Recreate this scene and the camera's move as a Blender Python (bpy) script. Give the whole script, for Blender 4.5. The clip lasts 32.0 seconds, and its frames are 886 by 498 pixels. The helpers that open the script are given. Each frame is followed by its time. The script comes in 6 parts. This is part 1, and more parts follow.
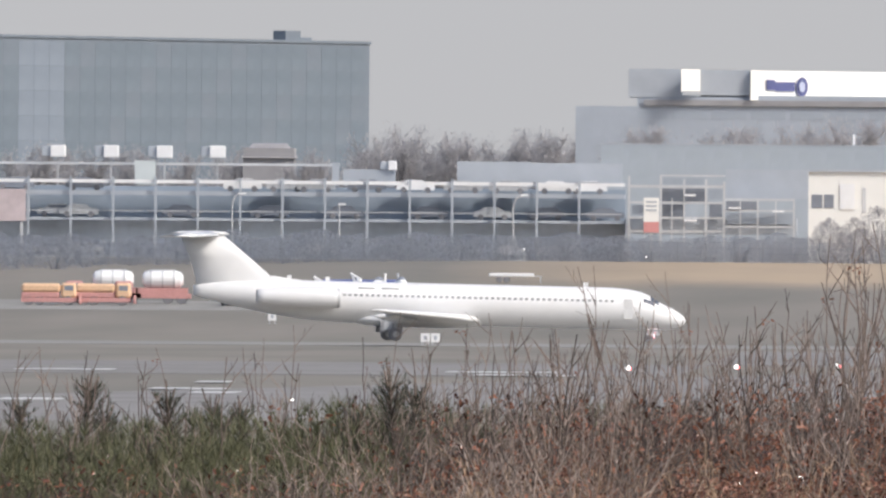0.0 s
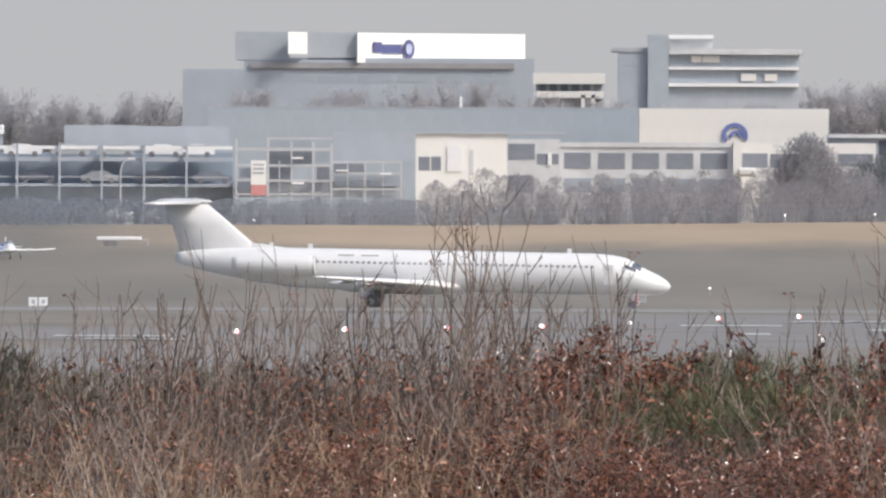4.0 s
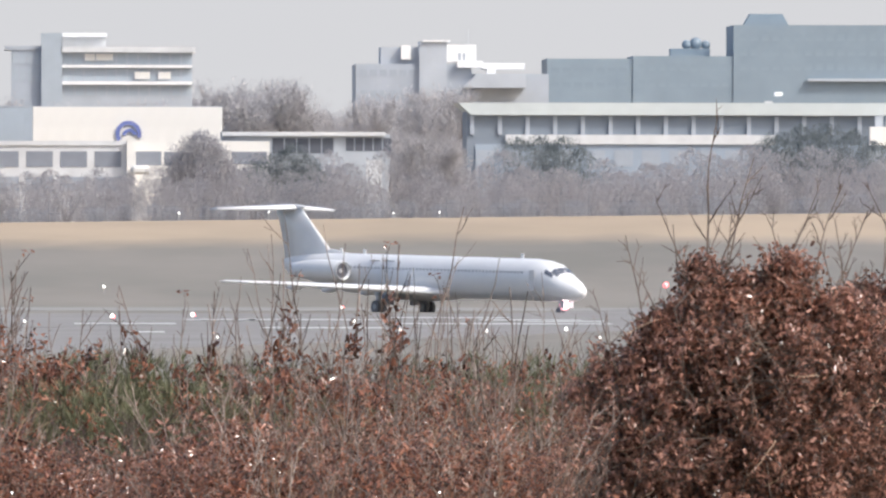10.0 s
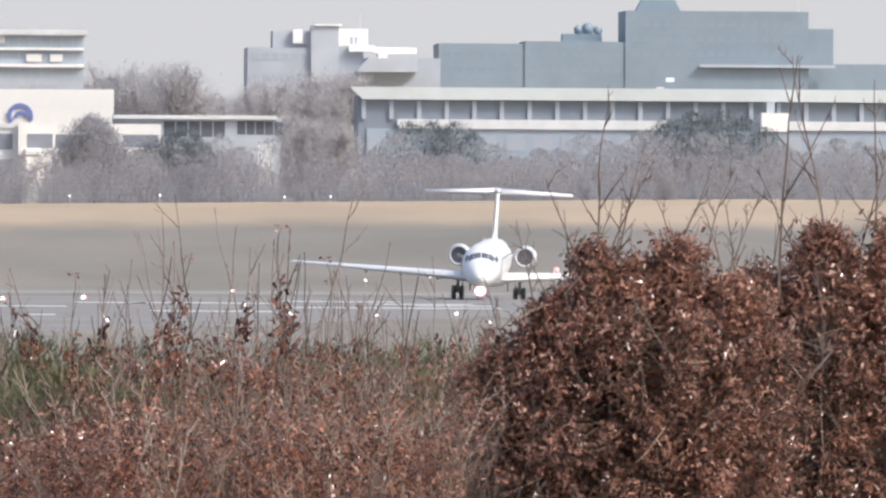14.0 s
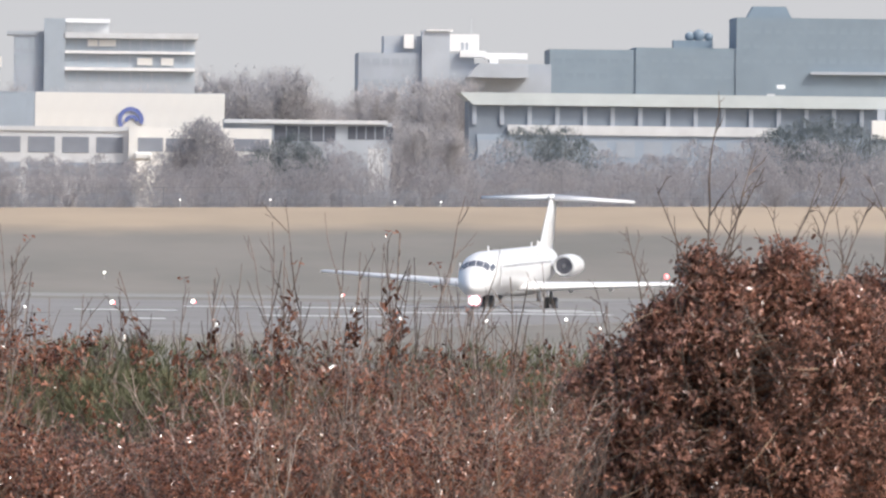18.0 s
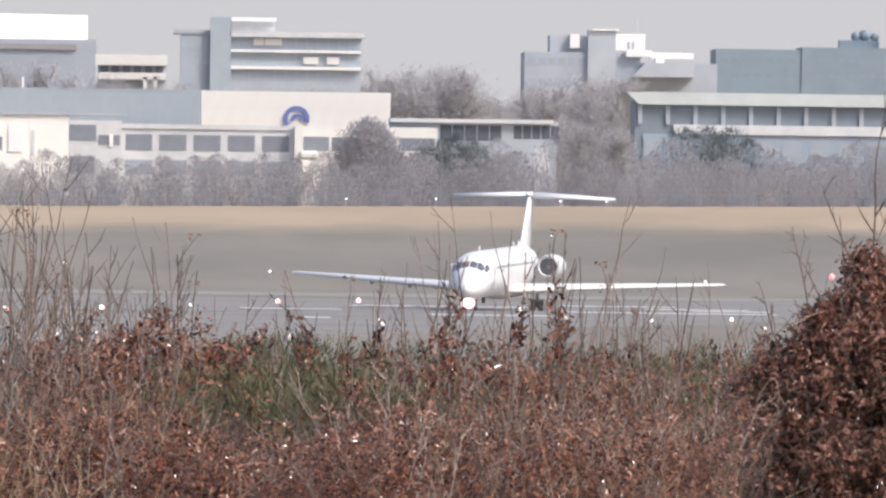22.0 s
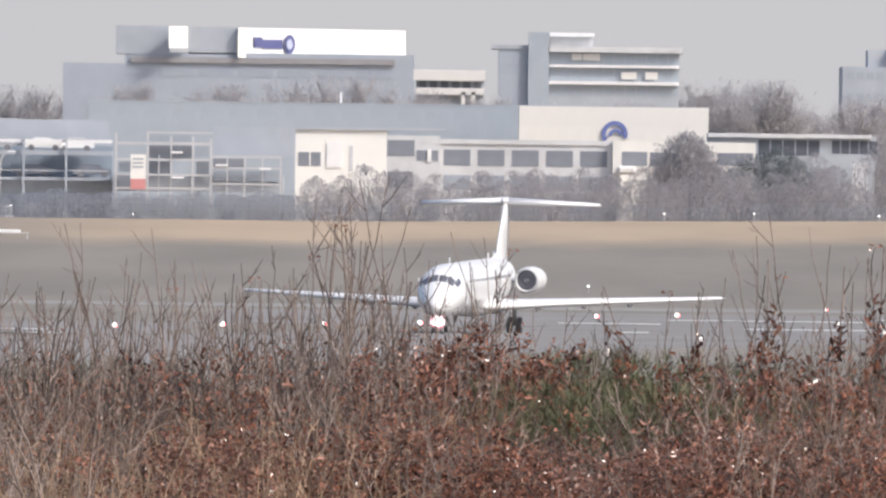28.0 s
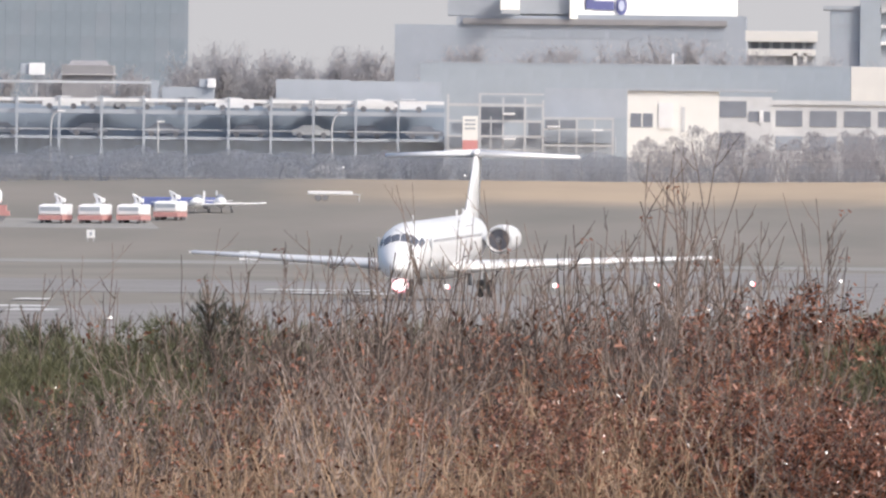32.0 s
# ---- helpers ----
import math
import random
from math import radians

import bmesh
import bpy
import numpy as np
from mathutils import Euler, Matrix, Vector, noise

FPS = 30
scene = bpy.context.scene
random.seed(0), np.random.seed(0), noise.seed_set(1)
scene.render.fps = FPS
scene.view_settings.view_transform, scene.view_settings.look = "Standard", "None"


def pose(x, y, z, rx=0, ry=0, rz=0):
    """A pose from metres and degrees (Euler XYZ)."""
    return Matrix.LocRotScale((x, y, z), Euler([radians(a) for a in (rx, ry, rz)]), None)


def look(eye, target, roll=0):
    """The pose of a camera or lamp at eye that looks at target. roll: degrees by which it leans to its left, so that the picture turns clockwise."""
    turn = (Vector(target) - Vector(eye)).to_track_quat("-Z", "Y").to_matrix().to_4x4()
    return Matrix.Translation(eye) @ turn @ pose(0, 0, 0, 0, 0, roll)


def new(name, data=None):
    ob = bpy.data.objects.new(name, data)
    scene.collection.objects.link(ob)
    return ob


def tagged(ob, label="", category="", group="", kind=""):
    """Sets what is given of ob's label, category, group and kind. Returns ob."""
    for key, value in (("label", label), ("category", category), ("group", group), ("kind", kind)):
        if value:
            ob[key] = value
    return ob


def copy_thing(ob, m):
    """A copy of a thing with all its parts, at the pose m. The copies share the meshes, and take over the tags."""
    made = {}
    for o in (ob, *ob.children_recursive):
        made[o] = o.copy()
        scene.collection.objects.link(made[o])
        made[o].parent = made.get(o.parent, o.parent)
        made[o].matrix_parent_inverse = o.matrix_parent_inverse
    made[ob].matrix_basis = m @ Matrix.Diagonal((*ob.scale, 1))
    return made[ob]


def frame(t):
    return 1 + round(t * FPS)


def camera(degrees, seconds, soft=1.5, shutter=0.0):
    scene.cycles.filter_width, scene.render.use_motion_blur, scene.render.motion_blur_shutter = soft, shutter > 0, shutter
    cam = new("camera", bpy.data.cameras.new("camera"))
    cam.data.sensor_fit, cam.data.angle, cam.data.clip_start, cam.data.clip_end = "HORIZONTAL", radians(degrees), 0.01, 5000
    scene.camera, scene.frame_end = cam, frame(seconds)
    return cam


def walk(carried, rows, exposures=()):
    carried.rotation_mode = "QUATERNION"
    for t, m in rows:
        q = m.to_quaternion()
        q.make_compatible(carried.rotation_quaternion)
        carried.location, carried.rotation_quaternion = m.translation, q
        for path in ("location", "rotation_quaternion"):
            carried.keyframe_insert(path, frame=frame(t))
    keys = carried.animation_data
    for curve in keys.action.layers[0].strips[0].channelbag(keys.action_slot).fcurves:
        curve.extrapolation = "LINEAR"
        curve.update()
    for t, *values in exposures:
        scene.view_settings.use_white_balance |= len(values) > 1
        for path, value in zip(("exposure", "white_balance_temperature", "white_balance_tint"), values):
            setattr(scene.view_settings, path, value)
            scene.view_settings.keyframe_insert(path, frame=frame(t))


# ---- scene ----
# The camera stands on a raised bank and pans after an airliner, 1.8 degrees of view.
cam = camera(1.8, 32.0, soft=2.45)
PATH = [
    (0.0, 1.0974, 0.0075, 0.45), (0.5, 0.9926, -0.0052, 0.43), (1.0, 0.8592, 0.0032, 0.40),
    (1.5, 0.7905, -0.0202, 0.36), (2.0, 0.6901, -0.0177, 0.33), (2.5, 0.6323, 0.0141, 0.30),
    (3.0, 0.4993, 0.0246, 0.25), (3.5, 0.3816, -0.0349, 0.22), (5.5, -0.0025, -0.0843, 0.20),
    (6.0, -0.1748, -0.0855, 0.19), (6.5, -0.2619, -0.0412, 0.19), (7.0, -0.3514, -0.1030, 0.20),
    (7.5, -0.4459, -0.1496, 0.21), (8.0, -0.5646, -0.0786, 0.19), (8.5, -0.7603, -0.1013, 0.16),
    (9.0, -0.9104, -0.1381, 0.14), (9.5, -0.9155, -0.1699, 0.11), (10.0, -0.9315, -0.0644, 0.08),
    (10.5, -0.9576, -0.0152, 0.07), (11.0, -1.0010, -0.0236, 0.08), (11.5, -1.0214, -0.0500, 0.13),
    (12.0, -1.0628, -0.0885, 0.18), (12.5, -1.0635, -0.1226, 0.22), (13.0, -1.0821, -0.1130, 0.27),
    (13.5, -1.1211, -0.0959, 0.32), (14.0, -1.1529, -0.0954, 0.38), (14.5, -1.1040, -0.0910, 0.45),
    (16.5, -1.0726, -0.1048, 0.52), (17.0, -1.0354, -0.0799, 0.58), (17.5, -0.9794, -0.0617, 0.64),
    (18.0, -0.9290, -0.0860, 0.67), (18.5, -0.9353, -0.0738, 0.70), (19.0, -0.9061, -0.1102, 0.72),
    (19.5, -0.8898, -0.1655, 0.73), (20.0, -0.8297, -0.1520, 0.73), (20.5, -0.7644, -0.1246, 0.74),
    (21.0, -0.6683, -0.1264, 0.76), (21.5, -0.6255, -0.1077, 0.77), (22.0, -0.5923, -0.0916, 0.78),
    (22.5, -0.5181, -0.1013, 0.80), (23.0, -0.4499, -0.1435, 0.80), (23.5, -0.4374, -0.1430, 0.80),
    (24.0, -0.4163, -0.1201, 0.80), (24.5, -0.3562, -0.0847, 0.79), (26.5, -0.1567, -0.0910, 0.78),
    (27.0, -0.0446, -0.1037, 0.75), (27.5, -0.0178, -0.1364, 0.73), (28.0, 0.0544, -0.0692, 0.71),
    (28.5, 0.1224, -0.0807, 0.70), (29.0, 0.2154, -0.1347, 0.69), (29.5, 0.3146, -0.1671, 0.68),
    (30.0, 0.4460, -0.1601, 0.66), (30.5, 0.5448, -0.1545, 0.65), (31.0, 0.6230, -0.1528, 0.64),
    (31.5, 0.6568, -0.1213, 0.64), (32.0, 0.7292, -0.1556, 0.62),
]

walk(cam, [(t, pose(0, 0, 8, 90 + pitch, -roll, yaw)) for t, yaw, pitch, roll in PATH],
     exposures=[(0, 0.12, 6395, 9), (3, 0.06, 6395, 9), (7, 0.17, 6365, 8), (9, 0.42, 6365, 9), (10, 0.5, 6370, 9), (11, 0.45, 6375, 9), (13, 0.5, 6385, 9), (18, 0.38, 6375, 9), (19, 0.37, 6415, 9), (20, 0.57, 6435, 10),
                (22, 0.36, 6435, 11), (24, 0.44, 6455, 12), (27, 0.24, 6495, 12), (28, 0.28, 6435, 11), (29, 0.24, 6455, 11), (30, 0.36, 6475, 12), (32, 0.32, 6465, 11)])

# ---- light ----
world = bpy.data.worlds.new("world")
scene.world = world
world.use_nodes = True
_nt = world.node_tree
_sky = _nt.nodes.new("ShaderNodeTexSky")
_sky.sky_type = "NISHITA"
_sky.sun_disc = False
_sky.sun_elevation, _sky.sun_rotation = radians(43.6), radians(123.9)
_sky.air_density, _sky.dust_density, _sky.ozone_density = 0.88, 4.2, 1.0
_nt.links.new(_sky.outputs[0], _nt.nodes["Background"].inputs[0])
_nt.nodes["Background"].inputs[1].default_value = 0.15
_sun = bpy.data.lights.new("sun", "SUN")
_sun.energy, _sun.angle, _sun.color = 1.86, radians(9.0), (1.0, 0.965, 0.92)
sun = new("sun", _sun)
sun.matrix_basis = look((58, -39, 67), (0, 0, 0))


# ---- materials ----
def material(name, color, rough=0.7, metal=0.0, scale=1.0, vary=0.15, bump=0.0, spec=0.5, emit=None, random_by=0.0, leafy=0.0):
    m = bpy.data.materials.new(name)
    m.use_nodes = True
    nt = m.node_tree
    b = nt.nodes["Principled BSDF"]
    b.inputs["Roughness"].default_value, b.inputs["Metallic"].default_value = rough, metal
    b.inputs["Specular IOR Level"].default_value = spec
    geo = nt.nodes.new("ShaderNodeTexCoord")
    n1 = nt.nodes.new("ShaderNodeTexNoise")
    n1.inputs["Scale"].default_value, n1.inputs["Detail"].default_value = 0.35 / scale, 6
    n2 = nt.nodes.new("ShaderNodeTexNoise")
    n2.inputs["Scale"].default_value, n2.inputs["Detail"].default_value = 4.0 / scale, 4
    nt.links.new(geo.outputs["Object"], n1.inputs["Vector"])
    nt.links.new(geo.outputs["Object"], n2.inputs["Vector"])
    add = nt.nodes.new("ShaderNodeMath")
    add.operation = "ADD"
    nt.links.new(n1.outputs["Fac"], add.inputs[0])
    nt.links.new(n2.outputs["Fac"], add.inputs[1])
    last = add
    if random_by:
        info = nt.nodes.new("ShaderNodeNewGeometry")
        mul = nt.nodes.new("ShaderNodeMath")
        mul.operation = "MULTIPLY_ADD"
        mul.inputs[1].default_value, mul.inputs[2].default_value = random_by, -random_by / 2
        nt.links.new(info.outputs["Random Per Island"], mul.inputs[0])
        more = nt.nodes.new("ShaderNodeMath")
        nt.links.new(add.outputs[0], more.inputs[0])
        nt.links.new(mul.outputs[0], more.inputs[1])
        last = more
    ramp = nt.nodes.new("ShaderNodeMapRange")
    ramp.inputs["From Min"].default_value, ramp.inputs["From Max"].default_value = 0.6, 1.4
    ramp.inputs["To Min"].default_value, ramp.inputs["To Max"].default_value = 1 - vary, 1 + vary
    nt.links.new(last.outputs[0], ramp.inputs["Value"])
    mix = nt.nodes.new("ShaderNodeVectorMath")
    mix.operation = "SCALE"
    mix.inputs[0].default_value = color
    nt.links.new(ramp.outputs[0], mix.inputs["Scale"])
    nt.links.new(mix.outputs[0], b.inputs["Base Color"])
    if bump:
        bn = nt.nodes.new("ShaderNodeBump")
        bn.inputs["Strength"].default_value = bump
        nt.links.new(n2.outputs["Fac"], bn.inputs["Height"])
        nt.links.new(bn.outputs[0], b.inputs["Normal"])
    if leafy:
        tr = nt.nodes.new("ShaderNodeBsdfTranslucent")
        nt.links.new(mix.outputs[0], tr.inputs["Color"])
        mx = nt.nodes.new("ShaderNodeMixShader")
        mx.inputs[0].default_value = leafy
        nt.links.new(b.outputs[0], mx.inputs[1])
        nt.links.new(tr.outputs[0], mx.inputs[2])
        nt.links.new(mx.outputs[0], nt.nodes["Material Output"].inputs["Surface"])
    if emit:
        b.inputs["Emission Color"].default_value = (*emit[:3], 1)
        b.inputs["Emission Strength"].default_value = emit[3]
    return m


M_TARMAC = material("tarmac", (0.25, 0.242, 0.236), 0.95, scale=8, vary=0.22, spec=0.05)
M_TAXI = material("pale_concrete_paving", (0.29, 0.285, 0.27), 0.95, scale=10, vary=0.18, spec=0.05)
M_LINE = material("white_marking", (0.55, 0.55, 0.54), 0.7, scale=3, vary=0.15)
M_SKY = material("hazy_sky", (0.02, 0.02, 0.02), 1.0, scale=400, vary=0.0, spec=0.0, emit=(0.985, 0.975, 1.0, 0.475))
M_WHITE = material("white_paint", (0.86, 0.86, 0.859), 0.45, scale=4, vary=0.05)
M_PLANE = material("aircraft_white_paint", (0.755, 0.755, 0.755), 0.28, scale=5, vary=0.05)
# Cabin glass far paler than glass: the haze in between is painted in.
M_PORT = material("hazed_cabin_glass", (0.5, 0.51, 0.53), 0.15)
M_COCKPIT = material("cockpit_glass", (0.13, 0.14, 0.17), 0.12)
M_SEAM = material("door_outline_grey", (0.68, 0.68, 0.68), 0.5)
M_METAL = material("bare_aluminium", (0.7, 0.7, 0.72), 0.3, 0.9)
# Gear door grey with the shadow round the gear painted in.
M_GEARDOOR = material("shadow_grey_gear_door", (0.3, 0.305, 0.32), 0.6)
M_FAN = material("fan_dark_metal", (0.15, 0.15, 0.17), 0.4, 0.6)
M_STEEL = material("painted_steel", (0.55, 0.56, 0.57), 0.55, 0.2, scale=1, vary=0.12)
# Tyre black lifted to grey, with the haze put into the colour.
M_RUBBER = material("hazed_rubber", (0.225, 0.225, 0.24), 0.85, scale=0.3)
M_LENS = material("clear_lamp_lens", (0.8, 0.8, 0.8), 0.2)
M_LANDING = material("lit_landing_lamp", (0.9, 0.85, 0.85), 0.3, emit=(1.0, 0.86, 0.88, 5.0))
# Emissive red for the landing lamp's glare; no such part is lit.
M_LAMPGLARE = material("red_lamp_glare", (0.8, 0.4, 0.42), 0.4, emit=(1.0, 0.36, 0.44, 0.8))
M_GLOWWHITE = material("lit_white_lens", (0.8, 0.8, 0.8), 0.3, emit=(1.0, 0.95, 0.9, 2.2))
M_GLOWRED = material("lit_red_lens", (0.8, 0.3, 0.25), 0.3, emit=(1.0, 0.16, 0.18, 2.6))
M_LAMPBODY = material("lamp_grey", (0.4, 0.38, 0.36), 0.6)
# Distant facades and glass: haze is mixed into most of these colours.
M_BLUEGREY = material("blue_grey_facade", (0.316, 0.374, 0.448), 0.7, scale=14, vary=0.1)
M_BLUEGREY2 = material("grey_blue_facade", (0.397, 0.437, 0.494), 0.6, scale=12, vary=0.1)
M_PANE = material("dull_window_glass", (0.37, 0.41, 0.465), 0.6, scale=5, vary=0.08, spec=0.2)
M_PANEL = material("blue_grey_glazing", (0.165, 0.2, 0.238), 0.45, scale=10, vary=0.14)
M_BLOCK = material("slate_blue_facade", (0.18, 0.212, 0.25), 0.6, scale=14, vary=0.12)
M_BLOCKPALE = material("pale_slate_facade", (0.215, 0.252, 0.3), 0.6, scale=14, vary=0.12)
M_HALL = material("blue_grey_sheet_cladding", (0.397, 0.448, 0.5), 0.6, scale=8, vary=0.08)
M_GREY = material("grey_cladding", (0.425, 0.46, 0.506), 0.7, scale=10, vary=0.1)
M_BROWNGREY = material("brown_grey_render", (0.33, 0.325, 0.335), 0.8, scale=8, vary=0.12)
M_ROOFTILE = material("dark_roof_tiles", (0.33, 0.32, 0.33), 0.8, scale=3, vary=0.15)
M_CREAM = material("cream_cladding", (0.775, 0.757, 0.718), 0.6, scale=8, vary=0.05)
M_BILL = material("white_sign_panel", (0.88, 0.87, 0.83), 0.5, scale=8, vary=0.03)
M_NAVY = material("navy_sign_paint", (0.10, 0.11, 0.25), 0.5)
M_PALEBLUE = material("pale_blue_sign_paint", (0.45, 0.48, 0.6), 0.5)
M_BLUEMARK = material("blue_sign_paint", (0.16, 0.2, 0.45), 0.5)
# Sign red washed out by haze mixed into the paint colour.
M_RED = material("hazed_sign_red", (0.66, 0.30, 0.29), 0.5)
M_PINK = material("faded_hoarding", (0.55, 0.47, 0.48), 0.7, scale=3)
M_DARK = material("dark_glass", (0.235, 0.255, 0.295), 0.5, scale=6, vary=0.15)
M_SHADEGLASS = material("shaded_dark_glazing", (0.10, 0.11, 0.135), 0.5, scale=5, vary=0.15)
# Wall colour raised to lift the shade under the decks, as haze would.
M_PARKBACK = material("lifted_car_park_wall", (0.58, 0.63, 0.70), 0.9, scale=5, vary=0.15)
# Far tree twigs: distance haze is painted in, paler than real bark.
M_HAZETWIG = material("hazed_tree_twigs", (0.53, 0.515, 0.52), 0.95, scale=3, vary=0.15, spec=0.02, leafy=0.5)
M_BLUEGREY3 = material("light_blue_grey_facade", (0.236, 0.298, 0.352), 0.6, scale=12, vary=0.1)
M_BARK = material("dark_oak_bark", (0.17, 0.13, 0.105), 0.85, scale=0.3, vary=0.3)
M_CANE = material("dead_canes", (0.37, 0.248, 0.157), 0.65, scale=0.3, vary=0.35, random_by=0.9)
# Hedge twigs paled and blued by haze put into the colour.
M_HEDGE = material("hazed_hedge_twigs", (0.39, 0.41, 0.45), 0.95, scale=3, vary=0.08, spec=0.02, leafy=0.6)
M_CONC = material("pale_concrete", (0.633, 0.644, 0.655), 0.85, scale=6, vary=0.12)
M_ROOF = material("pale_green_roof_sheet", (0.572, 0.616, 0.616), 0.6, scale=8, vary=0.08)
M_SILVER = material("silver_car_paint", (0.6, 0.61, 0.62), 0.35, 0.5)
# Truck colours dulled: the haze over the stand is in the paint.
M_TRUCKRED = material("hazed_truck_red", (0.55, 0.29, 0.27), 0.5)
M_TRUCKORANGE = material("hazed_truck_orange", (0.74, 0.5, 0.32), 0.5)
M_FENCE = material("dark_fence_wire", (0.28, 0.29, 0.31), 0.7)
# Bush twigs: the haze is mixed into this base tone.
M_FARTWIG = material("hazed_bush_twigs", (0.41, 0.402, 0.42), 0.95, scale=3, vary=0.12, spec=0.02, leafy=0.5)
# Evergreen lifted towards grey-blue to carry the haze.
M_EVERGREEN = material("hazed_evergreen", (0.195, 0.222, 0.23), 0.9, scale=3, vary=0.12, spec=0.02, leafy=0.5)
M_TWIG = material("heath_twig_bark", (0.2, 0.152, 0.125), 0.7, scale=0.2, vary=0.55, random_by=0.9)
M_OAKLEAF = material("curled_oak_leaf", (0.272, 0.119, 0.074), 0.2, scale=0.4, vary=0.75, spec=0.9, random_by=1.1, leafy=0.4)
M_BUSHLEAF = material("pale_brown_oak_leaf", (0.335, 0.18, 0.13), 0.2, scale=0.4, vary=0.7, spec=0.9, random_by=1.0, leafy=0.45)
M_PALETWIG = material("pale_oak_twigs", (0.2, 0.146, 0.117), 0.6, scale=0.3, vary=0.4, random_by=0.9)
M_GREYTWIG = material("pale_grey_twig_bark", (0.285, 0.222, 0.184), 0.65, scale=0.3, vary=0.4, random_by=0.8)
# Darker than twig bark: shade of the gaps is put into this brown.
M_BRUSH = material("gap_shade_twigs", (0.085, 0.062, 0.05), 0.75, scale=0.4, vary=0.4, random_by=0.8)
M_BROOM = material("broom_green", (0.116, 0.116, 0.058), 0.75, scale=0.3, vary=0.35, random_by=0.8)
M_PINE = material("pine_needle_green", (0.055, 0.062, 0.038), 0.7, scale=0.3, vary=0.35, random_by=0.8)
M_STRAW = material("dead_grass_straw", (0.215, 0.127, 0.083), 0.75, scale=1.2, vary=0.35, random_by=0.9)


def grass_field():
    """One sheet: dull heath soil near, grey-green turf, and a belt of tan dry grass on the rise."""
    m = bpy.data.materials.new("winter_turf")
    m.use_nodes = True
    nt = m.node_tree
    b = nt.nodes["Principled BSDF"]
    b.inputs["Roughness"].default_value = 0.95
    b.inputs["Specular IOR Level"].default_value = 0.1
    co = nt.nodes.new("ShaderNodeTexCoord")
    sep = nt.nodes.new("ShaderNodeSeparateXYZ")
    nt.links.new(co.outputs["Object"], sep.inputs[0])
    mp = nt.nodes.new("ShaderNodeMapping")
    mp.inputs["Scale"].default_value = (0.05, 0.008, 0.05)
    nt.links.new(co.outputs["Object"], mp.inputs[0])
    n = nt.nodes.new("ShaderNodeTexNoise")
    n.inputs["Scale"].default_value, n.inputs["Detail"].default_value = 1.0, 6
    nt.links.new(mp.outputs[0], n.inputs["Vector"])

    def math2(op, a, c, third=None):
        q = nt.nodes.new("ShaderNodeMath")
        q.operation = op
        for i, v in enumerate((a, c) if third is None else (a, c, third)):
            if isinstance(v, (int, float)):
                q.inputs[i].default_value = v
            else:
                nt.links.new(v, q.inputs[i])
        return q.outputs[0]

    wob = math2("MULTIPLY_ADD", n.outputs["Fac"], 90.0, -45.0)
    yy = math2("ADD", sep.outputs["Y"], wob)
    r1 = nt.nodes.new("ShaderNodeMapRange")
    r1.inputs["From Min"].default_value, r1.inputs["From Max"].default_value = 2745, 2800
    nt.links.new(yy, r1.inputs["Value"])
    r2 = nt.nodes.new("ShaderNodeMapRange")
    r2.inputs["From Min"].default_value, r2.inputs["From Max"].default_value = -52, -30
    nt.links.new(math2("MULTIPLY_ADD", n.outputs["Fac"], 8.0, sep.outputs["X"]), r2.inputs["Value"])
    belt = math2("MULTIPLY", r1.outputs[0], r2.outputs[0])

    def mix(f, a, c):
        q = nt.nodes.new("ShaderNodeMix")
        q.data_type = "RGBA"
        nt.links.new(f, q.inputs["Factor"])
        for i, v in ((6, a), (7, c)):
            if isinstance(v, tuple):
                q.inputs[i].default_value = (*v, 1)
            else:
                nt.links.new(v, q.inputs[i])
        return q.outputs[2]

    r3 = nt.nodes.new("ShaderNodeMapRange")
    r3.inputs["From Min"].default_value, r3.inputs["From Max"].default_value = 0.35, 0.65
    nt.links.new(n.outputs["Fac"], r3.inputs["Value"])
    turf = mix(r3.outputs[0], (0.20, 0.19, 0.17), (0.25, 0.23, 0.205))
    tan = mix(r3.outputs[0], (0.37, 0.30, 0.225), (0.43, 0.345, 0.255))
    nt.links.new(mix(belt, turf, tan), b.inputs["Base Color"])
    return m


M_GRASS = grass_field()


# ---- helpers for building ----
def mesh_of(bm, name, mat, smooth=False):
    me = bpy.data.meshes.new(name)
    bm.to_mesh(me)
    bm.free()
    for m in (mat if isinstance(mat, (list, tuple)) else [mat]):
        me.materials.append(m)
    if smooth:
        for p in me.polygons:
            p.use_smooth = True
    return me


def part(name, bm, mat, parent=None, label="", smooth=False):
    ob = new(name, mesh_of(bm, name, mat, smooth))
    if parent is not None:
        ob.parent = parent
    if label:
        ob["label"] = label
    return ob


def thing(name, label, category, at=(0, 0, 0), rz=0, group="", kind=""):
    ob = new(name)
    ob.matrix_basis = pose(*at, 0, 0, rz)
    return tagged(ob, label, category, group, kind)


def box(bm, x0, x1, y0, y1, z0, z1, bevel=0.0):
    m = Matrix.LocRotScale(((x0 + x1) / 2, (y0 + y1) / 2, (z0 + z1) / 2), None, (x1 - x0, y1 - y0, z1 - z0))
    r = bmesh.ops.create_cube(bm, size=1, matrix=m)
    if bevel:
        es = {e for v in r["verts"] for e in v.link_edges}
        bmesh.ops.bevel(bm, geom=list(es), offset=bevel, segments=1, affect="EDGES")
    return bm


def boxes(*bs):
    bm = bmesh.new()
    for b in bs:
        box(bm, *b)
    return bm


